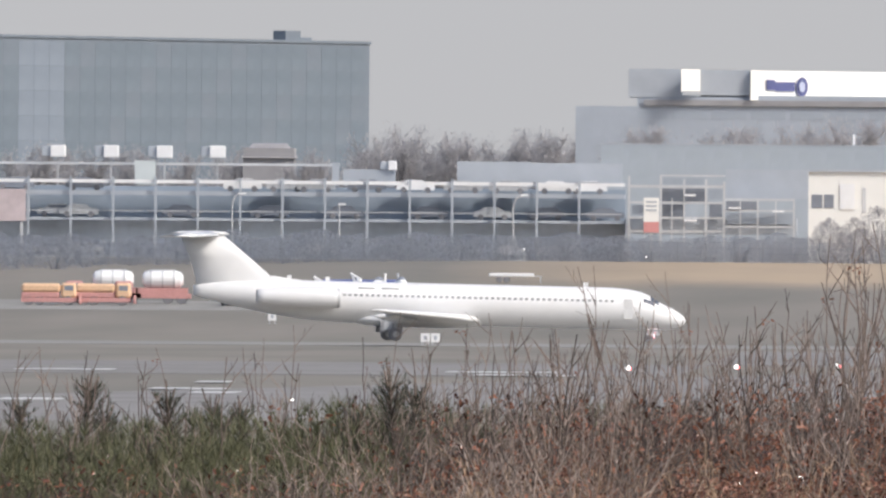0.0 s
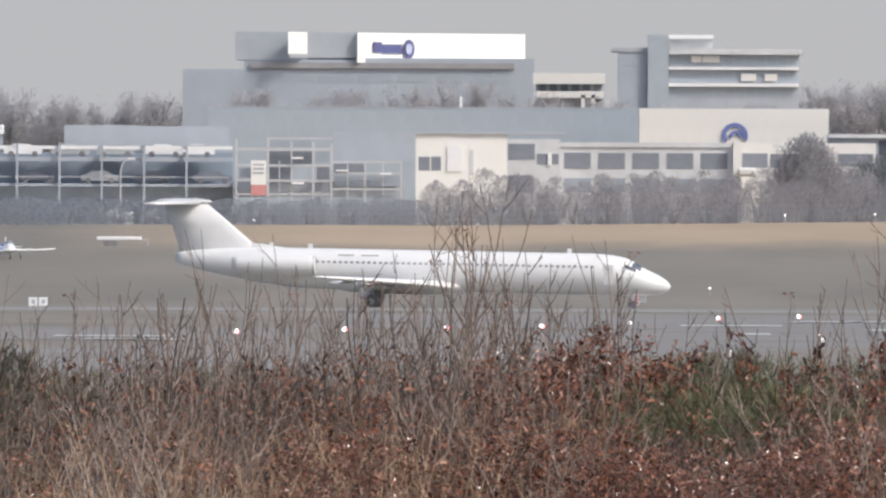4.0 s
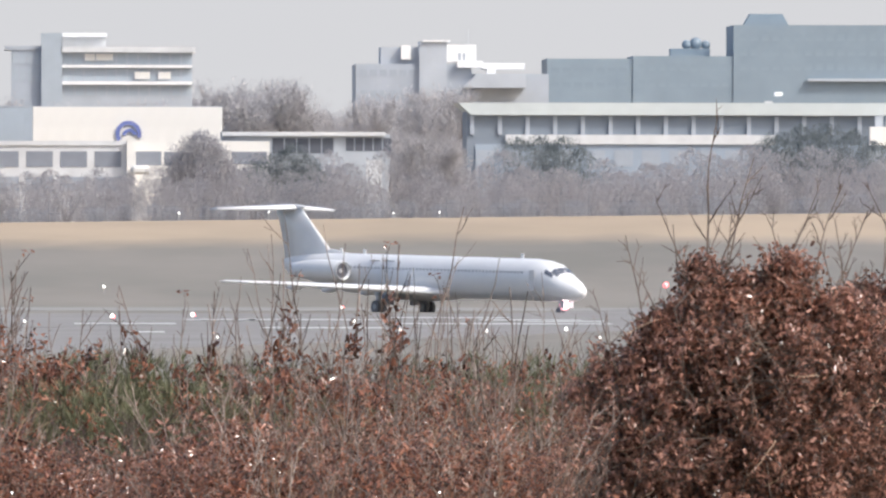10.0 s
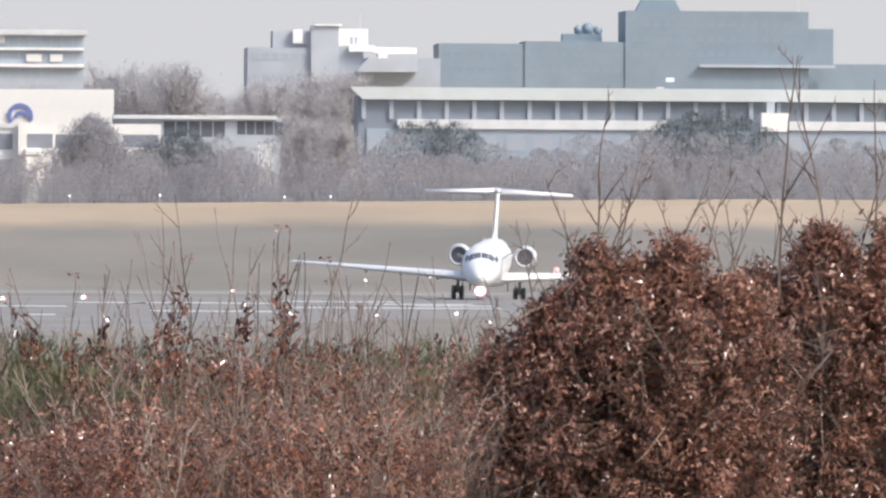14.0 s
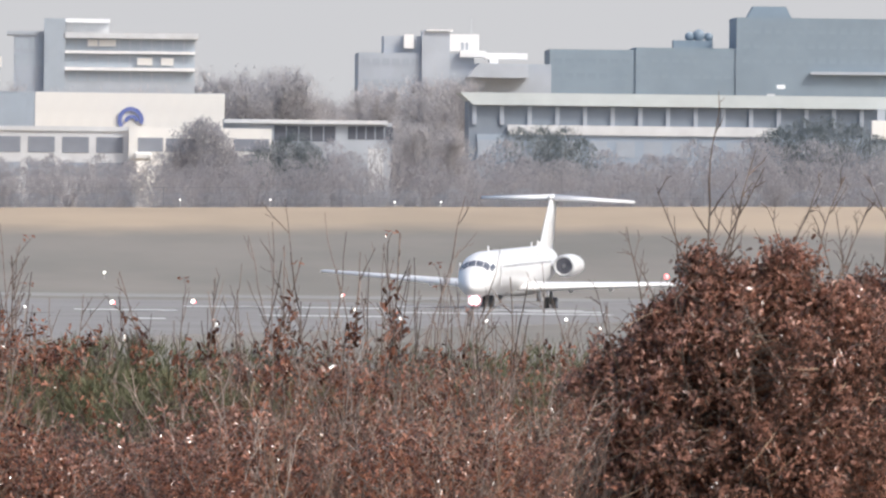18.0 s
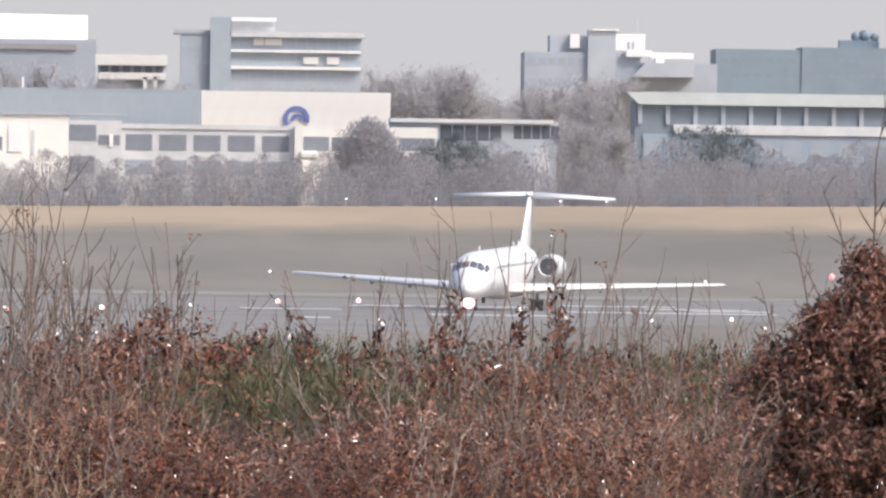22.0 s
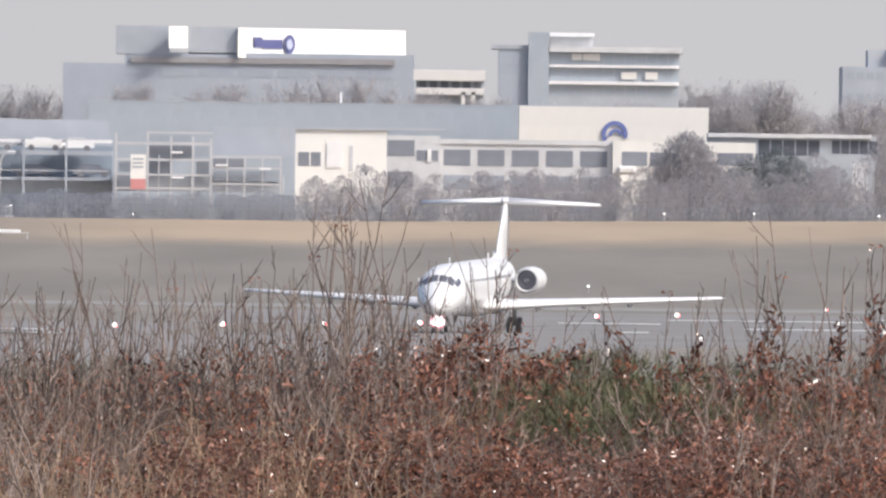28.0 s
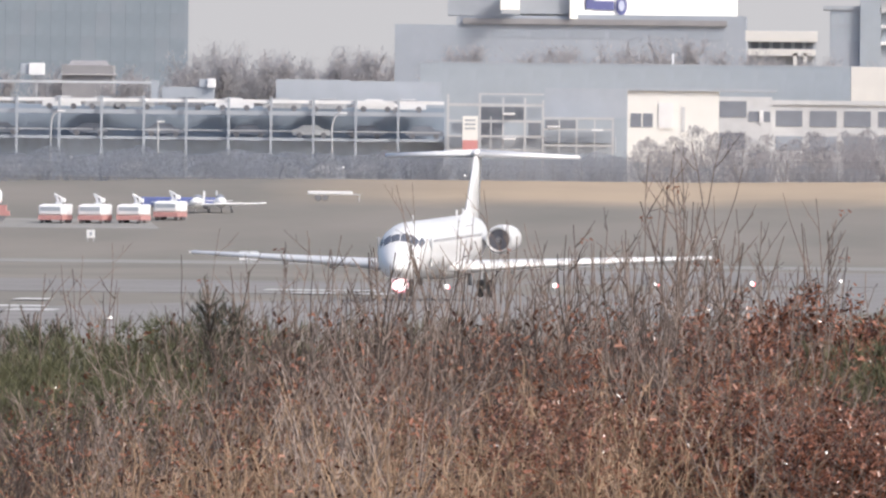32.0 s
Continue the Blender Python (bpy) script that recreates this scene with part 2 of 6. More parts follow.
def loft(sections, n=28, cap=True):
    """Rings along x: (x, z of the middle, half width, half height, egg)."""
    bm = bmesh.new()
    rows = []
    for x, zc, hw, hh in sections:
        rows.append([bm.verts.new((x, hw * math.sin(6.28318 * k / n), zc + hh * math.cos(6.28318 * k / n))) for k in range(n)])
    for a, b in zip(rows, rows[1:]):
        for k in range(n):
            bm.faces.new((a[k], b[k], b[(k + 1) % n], a[(k + 1) % n]))
    if cap:
        bm.faces.new(rows[0])
        bm.faces.new(rows[-1][::-1])
    bmesh.ops.recalc_face_normals(bm, faces=bm.faces)
    return bm


def airfoil(bm, stations, t=0.11):
    """Wing skin through stations (y, leading x, chord, z, thickness ratio)."""
    prof = [(0, 0), (0.03, 0.5), (0.12, 0.86), (0.3, 1.0), (0.6, 0.7), (1.0, 0.03), (0.6, -0.35), (0.3, -0.5), (0.1, -0.42), (0.02, -0.2)]
    rows = []
    for y, x, c, z, tt in stations:
        rows.append([bm.verts.new((x - u * c, y, z + w * c * tt * 0.6)) for u, w in prof])
    n = len(prof)
    for a, b in zip(rows, rows[1:]):
        for k in range(n):
            bm.faces.new((a[k], b[k], b[(k + 1) % n], a[(k + 1) % n]))
    bm.faces.new(rows[0])
    bm.faces.new(rows[-1][::-1])
    bmesh.ops.recalc_face_normals(bm, faces=bm.faces)
    return bm


def rod(p, q, r0, r1, sides=8):
    """A round tapered bar from p to q."""
    g = bmesh.new()
    p, q = Vector(p), Vector(q)
    m = Matrix.Translation((p + q) / 2) @ (q - p).to_track_quat("Z", "Y").to_matrix().to_4x4()
    bmesh.ops.create_cone(g, cap_ends=True, segments=sides, radius1=r0, radius2=r1, depth=(q - p).length, matrix=m)
    return g


# ---- ground ----
def ground_z(x, y):
    """The lie of the land: a heath bank in front, the level field, a slow rise behind it."""
    def s(a, b, t):
        t = min(1, max(0, (t - a) / (b - a)))
        return t * t * (3 - 2 * t)
    near = 4.6 * (1 - s(520, 1100, y))
    far = 7.2 + max(0.0, min(1.3, 0.0125 * (x + 12)))      # the far edge climbs slowly to the right
    return near + far * s(2430, 2960, y)


_bm = bmesh.new()
_ys = [-300, 0, 150, 300, 450, 520, 600, 700, 800, 900, 1000, 1100, 1400, 1700, 2000, 2200, 2430] + list(range(2460, 2980, 30)) + [3200, 3600, 4200, 4900]
_xs = [-2500, -800, -300, -160, -80, -40, -12, 20, 50, 92, 160, 300, 800, 2500]
_grid = [[_bm.verts.new((x, y, ground_z(x, y))) for x in _xs] for y in _ys]
for i in range(len(_ys) - 1):
    for j in range(len(_xs) - 1):
        f = _bm.faces.new((_grid[i][j], _grid[i][j + 1], _grid[i + 1][j + 1], _grid[i + 1][j]))
        f.material_index = 0
ground = tagged(part("ground", _bm, M_GRASS), "flat airfield grass, dull in winter", "ground", kind="structure")


_bm = boxes((-420, 420, 4890, 4892, -5, 160))
tagged(part("backdrop", _bm, M_SKY), "pale grey hazy winter sky", "sky", kind="structure")


# ---- paved strips ----
def strip(name, label, corners, mat, lift=0.03, steps=24):
    """A paved sheet that follows the lie of the land; corners a, b, c, d in plan, ab and dc the long sides."""
    bm = bmesh.new()
    a, b, c, d = [Vector(p) for p in corners]
    rows = []
    for i in range(steps + 1):
        s = i / steps
        p, q = a.lerp(b, s), d.lerp(c, s)
        rows.append([bm.verts.new((*r, ground_z(*r) + lift)) for r in (p.lerp(q, k / 6) for k in range(7))])
    for i in range(steps):
        for k in range(6):
            bm.faces.new((rows[i][k], rows[i + 1][k], rows[i + 1][k + 1], rows[i][k + 1]))
    bmesh.ops.recalc_face_normals(bm, faces=bm.faces)
    if bm.faces[0].normal.z < 0:
        bmesh.ops.reverse_faces(bm, faces=bm.faces)
    rim = bmesh.ops.extrude_edge_only(bm, edges=[e for e in bm.edges if e.is_boundary])
    for v in rim["geom"]:
        if isinstance(v, bmesh.types.BMVert):
            v.co.z -= 0.3
    return tagged(part(name, bm, mat), label, "pavement", kind="structure")


runway = strip("runway", "worn grey runway running towards the heath", [(60, 2470), (-170, 600), (-125, 600), (105, 2470)], M_TARMAC, 0.05)
taxiway = strip("taxiway", "pale grey concrete taxiway across the field", [(-600, 2400), (60, 2400), (60, 2462), (-600, 2462)], M_TAXI, 0.03)
strip("pavement", "grey tarmac of a crossing runway", [(-20, 2035), (500, 2035), (500, 2330), (-20, 2330)], M_TARMAC, 0.03)
strip("pavement", "grey tarmac of a crossing runway", [(-500, 1830), (-20, 1830), (-20, 2040), (-500, 2040)], M_TARMAC, 0.03)
strip("pavement", "pale concrete stand of parked service trucks", [(-600, 2636), (-60, 2636), (-62, 2676), (-600, 2676)], M_TAXI, 0.03)


def painted(x0, x1, y0, y1):
    bm = bmesh.new()
    z = max(ground_z(0, y0), ground_z(0, y1)) + 0.07
    box(bm, x0, x1, y0, y1, z, z + 0.012)
    ob = part("painted_line", bm, M_LINE, runway)
    return ob


LINES = [
    (6.68, 14.24, 2096), (15.47, 20.93, 2180), (19.80, 28.71, 2020), (30.50, 46.72, 2102), (10.10, 12.43, 1944), (20.49, 30.55, 2182),
    (31.86, 41.46, 2228), (38.38, 46.24, 2179), (-64.25, -57.86, 1877), (-47.90, -43.51, 1623), (-52.23, -48.93, 1500), (-35.68, -28.16, 1878),
    (-47.59, -45.54, 1711), (-44.32, -41.78, 1582), (-33.01, -28.60, 1834), (-30.40, -26.37, 1829), (41.32, 47.35, 2150),
]
for x0, x1, y in LINES:
    painted(x0, x1, y - 9, y + 9)


# ---- building helpers ----
def blk(name, parent, x0, x1, z0, z1, y, depth, mat, label="", bevel=0.0):
    """A block of a building with its front at y; the origin of the thing is at the world's origin."""
    bm = bmesh.new()
    if y > 3140 and name in ("wall", "wing", "tower", "step", "stair_tower", "pillar") and z1 - z0 > 2.5:
        z0 = min(z0, 7.15)
    box(bm, x0, x1, y, y + depth, z0, z1, bevel)
    return part(name, bm, mat, parent, label)


def site(name, label, category="building", group=""):
    return tagged(new(name), label, category, group)


_unit = {}


def unit(name, parent, x0, x1, z0, z1, y, mat, depth=0.06, label=""):
    """A window or panel set proud of a front; alike ones share one mesh."""
    key = (name, round(x1 - x0, 2), round(z1 - z0, 2), mat.name, depth)
    if key not in _unit:
        w, h = (x1 - x0) / 2, (z1 - z0) / 2
        bm = boxes((-w, w, -depth, 0.02, -h, h))
        _unit[key] = mesh_of(bm, name, mat)
    ob = new(name, _unit[key])
    ob.location = ((x0 + x1) / 2, y, (z0 + z1) / 2)
    ob.parent = parent
    if label:
        ob["label"] = label
    return ob


def row_of(name, parent, x0, x1, n, gap, z0, z1, y, mat, depth=0.05):
    w = (x1 - x0 - gap * (n - 1)) / n
    for i in range(n):
        unit(name, parent, x0 + i * (w + gap), x0 + i * (w + gap) + w, z0, z1, y, mat, depth)


# ---- the large blue-grey office block, its front running back to the right ----
b = site("office_block", "large blue-grey glazed office block, hazy in the distance")
b.matrix_basis = pose(-84.65, 3880, 0.55, 0, 0, 60)      # the far corner; the front runs to local -x
blk("wall", b, -104, 0, 6.3, 36.05, 0, 40, M_BLOCK)
blk("parapet", b, -104, 0.15, 36.05, 36.42, -0.2, 40, M_BLOCK)
blk("roof_plant", b, -21.5, -17.6, 36.4, 37.7, 0.4, 2, M_BLOCK)
blk("roof_plant", b, -17.6, -14.6, 36.4, 36.8, 0.4, 2, M_BLOCK)
_n, _m = 26, 8
_w, _h = 102 / _n, 27.0 / _m
for i in range(_n):
    for k in range(_m):
        pale = i in (3, 4, 5)
        unit("window_panel", b, -103 + i * _w + 0.05, -103 + (i + 1) * _w - 0.05, 8.6 + k * _h + 0.1, 8.6 + (k + 1) * _h, 0, M_BLOCKPALE if pale else (M_PANEL if (i * 7 + k * 3) % 5 else M_BLOCK), 0.02)

# ---- the office with roof signs ----
b = site("sign_building", "grey building with bright white advertising panels on the roof")
blk("wall", b, -44.33, -7.32, 16.81, 28.36, 3602, 45, M_BLUEGREY2)
blk("wing", b, -52.18, -44.32, 16.64, 26.88, 3601.8, 30, M_BLUEGREY2)
blk("roof_box", b, -45.47, -38.69, 28.08, 31.69, 3601.9, 14, M_GREY, "grey roof plant room")
blk("roof_box", b, -36.23, -29.45, 28.16, 31.62, 3602, 14, M_GREY, "grey roof plant room")
_x0, _x1, _z0, _z1 = -29.86, -8.51, 27.78, 31.60
SKEW = 1.0   # the sign's far end stands back, so that it faces the sun


def askew(name, x0, x1, z0, z1, front, thick, mat, label="", pivot=False):
    bm = bmesh.new()
    box(bm, x0, x1, front, front + thick, z0, z1)
    for v in bm.verts:
        v.co.y += SKEW * (v.co.x - x0 if pivot else v.co.x - _x0)
    return part(name, bm, mat, b, label)


askew("roof_sign", _x0, _x1, _z0, _z1, 3601.0, 1.2, M_BILL, "white roof sign with a dark blue mark")
askew("roof_sign", -38.69, -36.30, 28.90, 31.66, 3599.0, 0.8, M_BILL, "plain white roof panel", True)
blk("ledge", b, -43.49, -9.80, 27.03, 27.75, 3601.6, 2, M_BROWNGREY)
for x0, x1, z0, z1 in (((-27.84, -26.76, 29.12, 30.42)), ((-26.76, -24.23, 28.98, 30.14))):
    askew("mark_bar", x0, x1, z0, z1, 3600.7, 0.3, M_NAVY)
_mx0, _mx1, _mz0, _mz1 = -24.02, -22.58, 28.34, 30.79
for name, k, front, m in (("mark_disc", 1.0, 3600.7, M_NAVY), ("mark_core", 0.55, 3600.4, M_PALEBLUE)):
    _bm = bmesh.new()
    bmesh.ops.create_cone(_bm, cap_ends=True, segments=24, radius1=0.5, radius2=0.5, depth=0.3, matrix=Matrix.LocRotScale(((_mx0 + _mx1) / 2, front, (_mz0 + _mz1) / 2), Euler((radians(90), 0, 0)), ((_mx1 - _mx0) * k, (_mz1 - _mz0) * k, 1)))
    for v in _bm.verts:
        v.co.y += SKEW * (v.co.x - _x0)
    part(name, _bm, m, b)
_x0, _x1, _z0, _z1 = -44.92, -10.30, 23.49, 26.24
row_of("window_band", b, _x0, _x1, 7, 0.6, _z0 + 1.8, _z1, 3602, M_PANE)

# ---- white house with balconies ----
b = site("balcony_house", "white house with two balconied storeys among trees")
blk("wall", b, -6.95, 1.59, 19.80, 26.35, 3552, 12, M_GREY)
blk("balcony", b, -7.31, 1.79, 24.92, 26.28, 3550, 2, M_CREAM)
blk("balcony", b, -6.95, 1.59, 23.15, 24.00, 3550, 2, M_CREAM)
_x0, _x1, _z0, _z1 = -6.60, 1.23, 24.00, 24.85
row_of("window", b, _x0, _x1, 6, 0.5, _z0, _z1, 3552, M_DARK)
blk("pillar", b, -1.25, -0.75, 19.81, 23.51, 3550, 0.5, M_CREAM)
blk("pillar", b, 0.03, 0.53, 19.81, 23.51, 3550, 0.5, M_CREAM)

# ---- banded office ----
b = site("banded_office", "three-storey office with white bands and a dark stair tower")
blk("wall", b, 9.49, 25.76, 17.60, 28.82, 3501, 24, M_GREY)
blk("wing", b, 3.32, 7.18, 17.56, 28.78, 3500.9, 20, M_BLUEGREY2)
blk("wing_roof", b, 2.46, 7.37, 28.71, 29.20, 3500.7, 22, M_GREY)
blk("stair_tower", b, 7.03, 9.63, 17.57, 30.82, 3500, 14, M_HALL)
blk("penthouse", b, 9.61, 15.08, 28.80, 30.35, 3504, 12, M_CONC)
blk("penthouse_roof", b, 9.61, 15.22, 30.35, 30.84, 3503, 14, M_WHITE)
blk("band", b, 9.47, 26.16, 28.40, 29.10, 3500, 25, M_CONC)
blk("band", b, 9.48, 25.75, 26.51, 26.86, 3500.3, 1, M_WHITE)
blk("band", b, 9.63, 25.76, 24.40, 24.82, 3500.3, 1, M_WHITE)
for _r in ((9.76, 25.61, 26.93, 28.33), (9.76, 25.61, 24.89, 26.44), (9.98, 25.62, 23.07, 24.33)):
    row_of("window", b, _r[0], _r[1], 12, 0.25, _r[2], _r[3], 3501, M_HALL)
for _r in ((3.44, 6.95, 26.96, 28.36), (3.45, 6.96, 24.85, 26.40)):
    row_of("window", b, _r[0], _r[1], 4, 0.25, _r[2], _r[3], 3500.9, M_HALL)
for _r in ((12.42, 13.68, 27.40, 28.24), (13.82, 15.93, 27.41, 28.25), (18.60, 20.49, 25.11, 26.02), (21.55, 23.09, 25.12, 26.03)):
    unit("blind", b, *_r, 3500.7, M_CREAM, 0.1, "drawn pale window blind")

# ---- long blue-grey hall ----
b = site("long_hall", "long low blue-grey warehouse hall with a flat roof")
_x0, _x1, _z0, _z1 = -44.79, 27.75, 12.34, 20.80
blk("wall", b, _x0, _x1, 7, _z1, 3300, 50, M_HALL)
blk("roof_edge", b, _x0 - 0.1, _x1 + 0.1, _z1, _z1 + 0.15, 3299.95, 50, M_GREY)
_n = 22
for i in range(_n):
    unit("cladding_panel", b, _x0 + (_x1 - _x0) * i / _n + 0.02, _x0 + (_x1 - _x0) * (i + 1) / _n - 0.02, 8, _z1 - 0.1, 3300, M_HALL, 0.03)
for px in ((-35.54, -35.21, 17.87, 19.13), (-15.38, -15.12, 20.78, 22.24)):
    blk("roof_vent", b, *px, 3305, 0.6, M_WHITE)

# ---- cream hall with a blue round mark ----
b = site("logo_hall", "cream-clad hall with a round blue mark on its front")
_x0, _x1, _z0, _z1 = 5.57, 27.39, 16.26, 20.69
blk("wall", b, _x0, _x1, 7, _z1, 3250, 40, M_CREAM)
for i in range(12):
    unit("cladding_panel", b, _x0 + (_x1 - _x0) * i / 12 + 0.012, _x0 + (_x1 - _x0) * (i + 1) / 12 - 0.012, _z0, _z1 - 0.12, 3250, M_CREAM, 0.03)


def ring(parent, name, cx, cz, y, r0, r1, a0, a1, mat, n=28):
    bm = bmesh.new()
    rows = []
    for i in range(n + 1):
        a = radians(a0 + (a1 - a0) * i / n)
        rows.append([bm.verts.new((cx + r * math.cos(a), yy, cz + r * math.sin(a))) for r in (r0, r1) for yy in (y, y - 0.15)])
    for i in range(n):
        p, q = rows[i], rows[i + 1]
        for k in ((0, 1), (1, 3), (3, 2), (2, 0)):
            bm.faces.new((p[k[0]], p[k[1]], q[k[1]], q[k[0]]))
    bm.faces.new([rows[0][k] for k in (0, 2, 3, 1)])
    bm.faces.new([rows[-1][k] for k in (0, 1, 3, 2)])
    bmesh.ops.recalc_face_normals(bm, faces=bm.faces)
    return part(name, bm, mat, parent)


_cx, _cz = 16.58, 17.57
ring(b, "mark_ring", _cx, _cz, 3249.9, 1.02, 1.5, -20, 215, M_BLUEMARK)
ring(b, "mark_arc", _cx + 0.12, _cz - 0.25, 3249.9, 0.45, 0.85, 10, 175, M_BLUEMARK)

# ---- pale two-storey range in front of the halls ----
b = site("office_range", "long pale two-storey office range with dark window bays")
blk("wall", b, -9.50, 16.53, 9.36, 16.35, 3200, 14, M_CONC)
blk("parapet", b, -3.68, 16.65, 16.10, 16.62, 3199.8, 14, M_CONC)
blk("wall", b, -9.51, -3.48, 12.21, 16.96, 3199, 10, M_CONC)
blk("wall", b, 16.90, 32.46, 12.33, 16.64, 3210, 12, M_CREAM)
blk("pillar", b, 16.14, 17.04, 13.44, 16.65, 3198.8, 1.2, M_CREAM)
blk("awning", b, 16.66, 18.84, 12.81, 13.83, 3197, 3, M_CREAM, bevel=0.3)
_r = (-3.03, -0.02, 13.64, 15.44)
for i in range(5):
    unit("window", b, _r[0] + i * 3.88, _r[1] + i * 3.88, _r[2], _r[3], 3200, M_DARK)
    unit("window", b, _r[0] + i * 3.88, _r[1] + i * 3.88, _r[2] - 2.7, _r[3] - 2.9, 3200, M_PANE)
for _r in ((-9.38, -6.37, 14.64, 16.44), (-6.11, -3.67, 14.14, 15.29), (-9.37, -6.55, 10.93, 12.85)):
    unit("window", b, *_r, 3199, M_DARK)
for _r in ((17.22, 20.11, 13.85, 15.46), (28.15, 32.14, 14.02, 15.44), (20.44, 23.65, 13.86, 15.41)):
    unit("window", b, *_r, 3210, M_DARK)
blk("door_post", b, -4.89, -4.44, 14.01, 15.42, 3198.8, 0.2, M_WHITE)

b = site("low_canopy_building", "low building with a thin white flat roof and dark glazing")
blk("wall", b, 27.13, 46.38, 10.64, 17.5, 3226, 14, M_GREY)
blk("roof", b, 27.11, 45.85, 17.3, 17.75, 3225.3, 17, M_CONC)
for _r in ((32.93, 39.91, 15.29, 17.04), (41.33, 46.50, 15.58, 17.07)):
    row_of("window", b, _r[0], _r[1], 5, 0.15, _r[2], _r[3], 3226, M_SHADEGLASS)
blk("chimney", b, 43.54, 45.28, 9.38, 14.53, 3215, 2, M_CONC)

# ---- white gatehouse ----
b = site("white_building", "plain white two-storey block with a bright door panel")
_x0, _x1, _z0, _z1 = -19.58, -9.36, 10.73, 17.36
blk("wall", b, _x0, _x1, 7, _z1, 3150, 12, M_BILL)
blk("roof_edge", b, _x0 - 0.15, _x1 + 6.5, _z1, _z1 + 0.3, 3149.7, 13, M_GREY)
unit("window", b, -19.21, -18.01, 13.31, 14.82, 3150, M_DARK)
unit("window", b, -17.82, -16.74, 13.31, 14.83, 3150, M_DARK)
unit("door_panel", b, -16.05, -14.41, 13.19, 16.03, 3150, M_WHITE, 0.15, "bright white door panel")
unit("drain_pipe", b, -13.53, -13.15, 12.76, 15.60, 3150, M_CONC)

# ---- multi-storey car park ----
b = site("car_park", "open multi-storey car park with pale parapets and steel posts")
_x0, _x1, _z0, _z1 = -116.19, -39.41, 9.56, 15.09
blk("ground_slab", b, _x0, _x1, 6.9, 7.4, 3100, 7, M_CONC)
blk("parapet_rail", b, _x0, _x1, 15.41, 15.79, 3099.7, 0.5, M_WHITE)
blk("deck", b, _x0, _x1, 14.1, 14.55, 3100, 3.3, M_GREY)
blk("deck", b, _x0, _x1, 11.30, 11.62, 3100, 4.3, M_GREY)
blk("back_wall", b, _x0, _x1, 11.62, _z1, 3104.4, 1, M_BLUEGREY)
blk("lower_back_wall", b, _x0, _x1, 7, 11.62, 3103.6, 1.8, M_PARKBACK)
for i in range(16):
    blk("rail", b, _x0 + 0.2 + i * 4.78, _x0 + 4.7 + i * 4.78, 12.3, 12.42, 3100.1, 0.08, M_STEEL)
blk("roof_rail", b, -116.52, -71.56, 17.43, 17.68, 3107.6, 0.3, M_CONC)
_pitch = 4.66
for i in range(17):
    _px = -105.01 - 3 * _pitch + i * _pitch
    if _px < _x1 + 0.5:
        blk("post", b, _px - 0.12, _px + 0.12, 7, _z1 + 1.0, 3099.4, 0.3, M_GREY)
blk("roof_hut", b, -93.5, -91.2, 15.25, 17.9, 3104.3, 2, M_ROOF, "pale green roof hut")
for _r in ((-57.98, -49.84, 15.22, 17.47), (-49.86, -39.84, 15.29, 17.36), (-71.73, -70.98, 15.23, 17.22), (-70.52, -64.78, 15.26, 16.51)):
    blk("roof_screen", b, _r[0], _r[1], _r[2], _r[3] + 0.6, 3104.5, 1.8, M_GREY)
stair = site("stair_frame", "pale open steel stair and ramp frame beside the car park")
_cols = [(-39.05, -38.80, 10.37, 16.58), (-35.57, -35.32, 10.39, 16.60), (-32.96, -32.77, 10.41, 16.25), (-30.60, -30.35, 10.43, 16.27), (-28.61, -28.36, 10.45, 16.04), (-24.88, -24.69, 10.48, 14.20), (-20.90, -20.71, 10.51, 14.23)]
for _r in _cols:
    blk("post", stair, _r[0], _r[1], 7, _r[3], 3096, 0.3, M_STEEL)
for _r in ((-39.06, -28.38, 15.31, 15.62), (-39.05, -28.36, 13.57, 13.82), (-39.04, -28.35, 11.90, 12.15), (-39.02, -28.34, 10.41, 10.66), (-28.37, -20.73, 13.96, 14.21), (-28.36, -20.72, 12.78, 12.96), (-28.34, -20.70, 10.98, 11.22), (-35.59, -28.39, 16.57, 16.76)):
    blk("beam", stair, *_r, 3096.1, 0.25, M_STEEL)
for _r in ((-35.33, -32.97, 13.82, 15.25), (-32.78, -30.61, 13.84, 15.27), (-35.31, -32.95, 12.14, 13.51), (-30.10, -28.73, 12.06, 13.55), (-28.24, -24.88, 12.95, 13.88)):
    blk("infill", stair, *_r, 3097.5, 0.2, M_DARK)
for _r in ((-38.6, -35.7, 12.3, 13.4), (-38.6, -35.7, 10.8, 11.8), (-24.6, -21.0, 11.4, 12.6), (-28.2, -25.0, 11.4, 12.6), (-32.7, -30.7, 15.7, 16.4), (-35.2, -33.1, 15.7, 16.4), (-30.2, -28.7, 14.1, 15.2)):
    blk("infill", stair, *_r, 3097.6, 0.2, M_PANE)
for x in (-37.2, -34.2, -26.7, -22.8):
    blk("post", stair, x - 0.07, x + 0.07, 7, 14.2, 3096.05, 0.2, M_STEEL)
blk("deck", stair, -39.28, -20.52, 10.19, 12.05, 3098, 16, M_GREY)
blk("back_screen", stair, -28.38, -19.31, 14.21, 17.44, 3104, 1, M_GREY)
for _r in ((-32.84, -31.60, 14.39, 14.64), (-27.99, -26.62, 13.07, 13.25), (-23.14, -21.90, 12.73, 12.92), (-32.82, -31.46, 11.66, 11.85)):
    blk("lamp_tray", stair, *_r, 3095.6, 0.5, M_WHITE)

sign = site("banner_sign", "tall white banner sign with a red foot", "sign")
blk("banner", sign, -37.24, -35.57, 11.55, 14.22, 3090, 0.4, M_BILL)
blk("red_foot", sign, -37.23, -35.56, 10.38, 11.55, 3090, 0.4, M_RED)
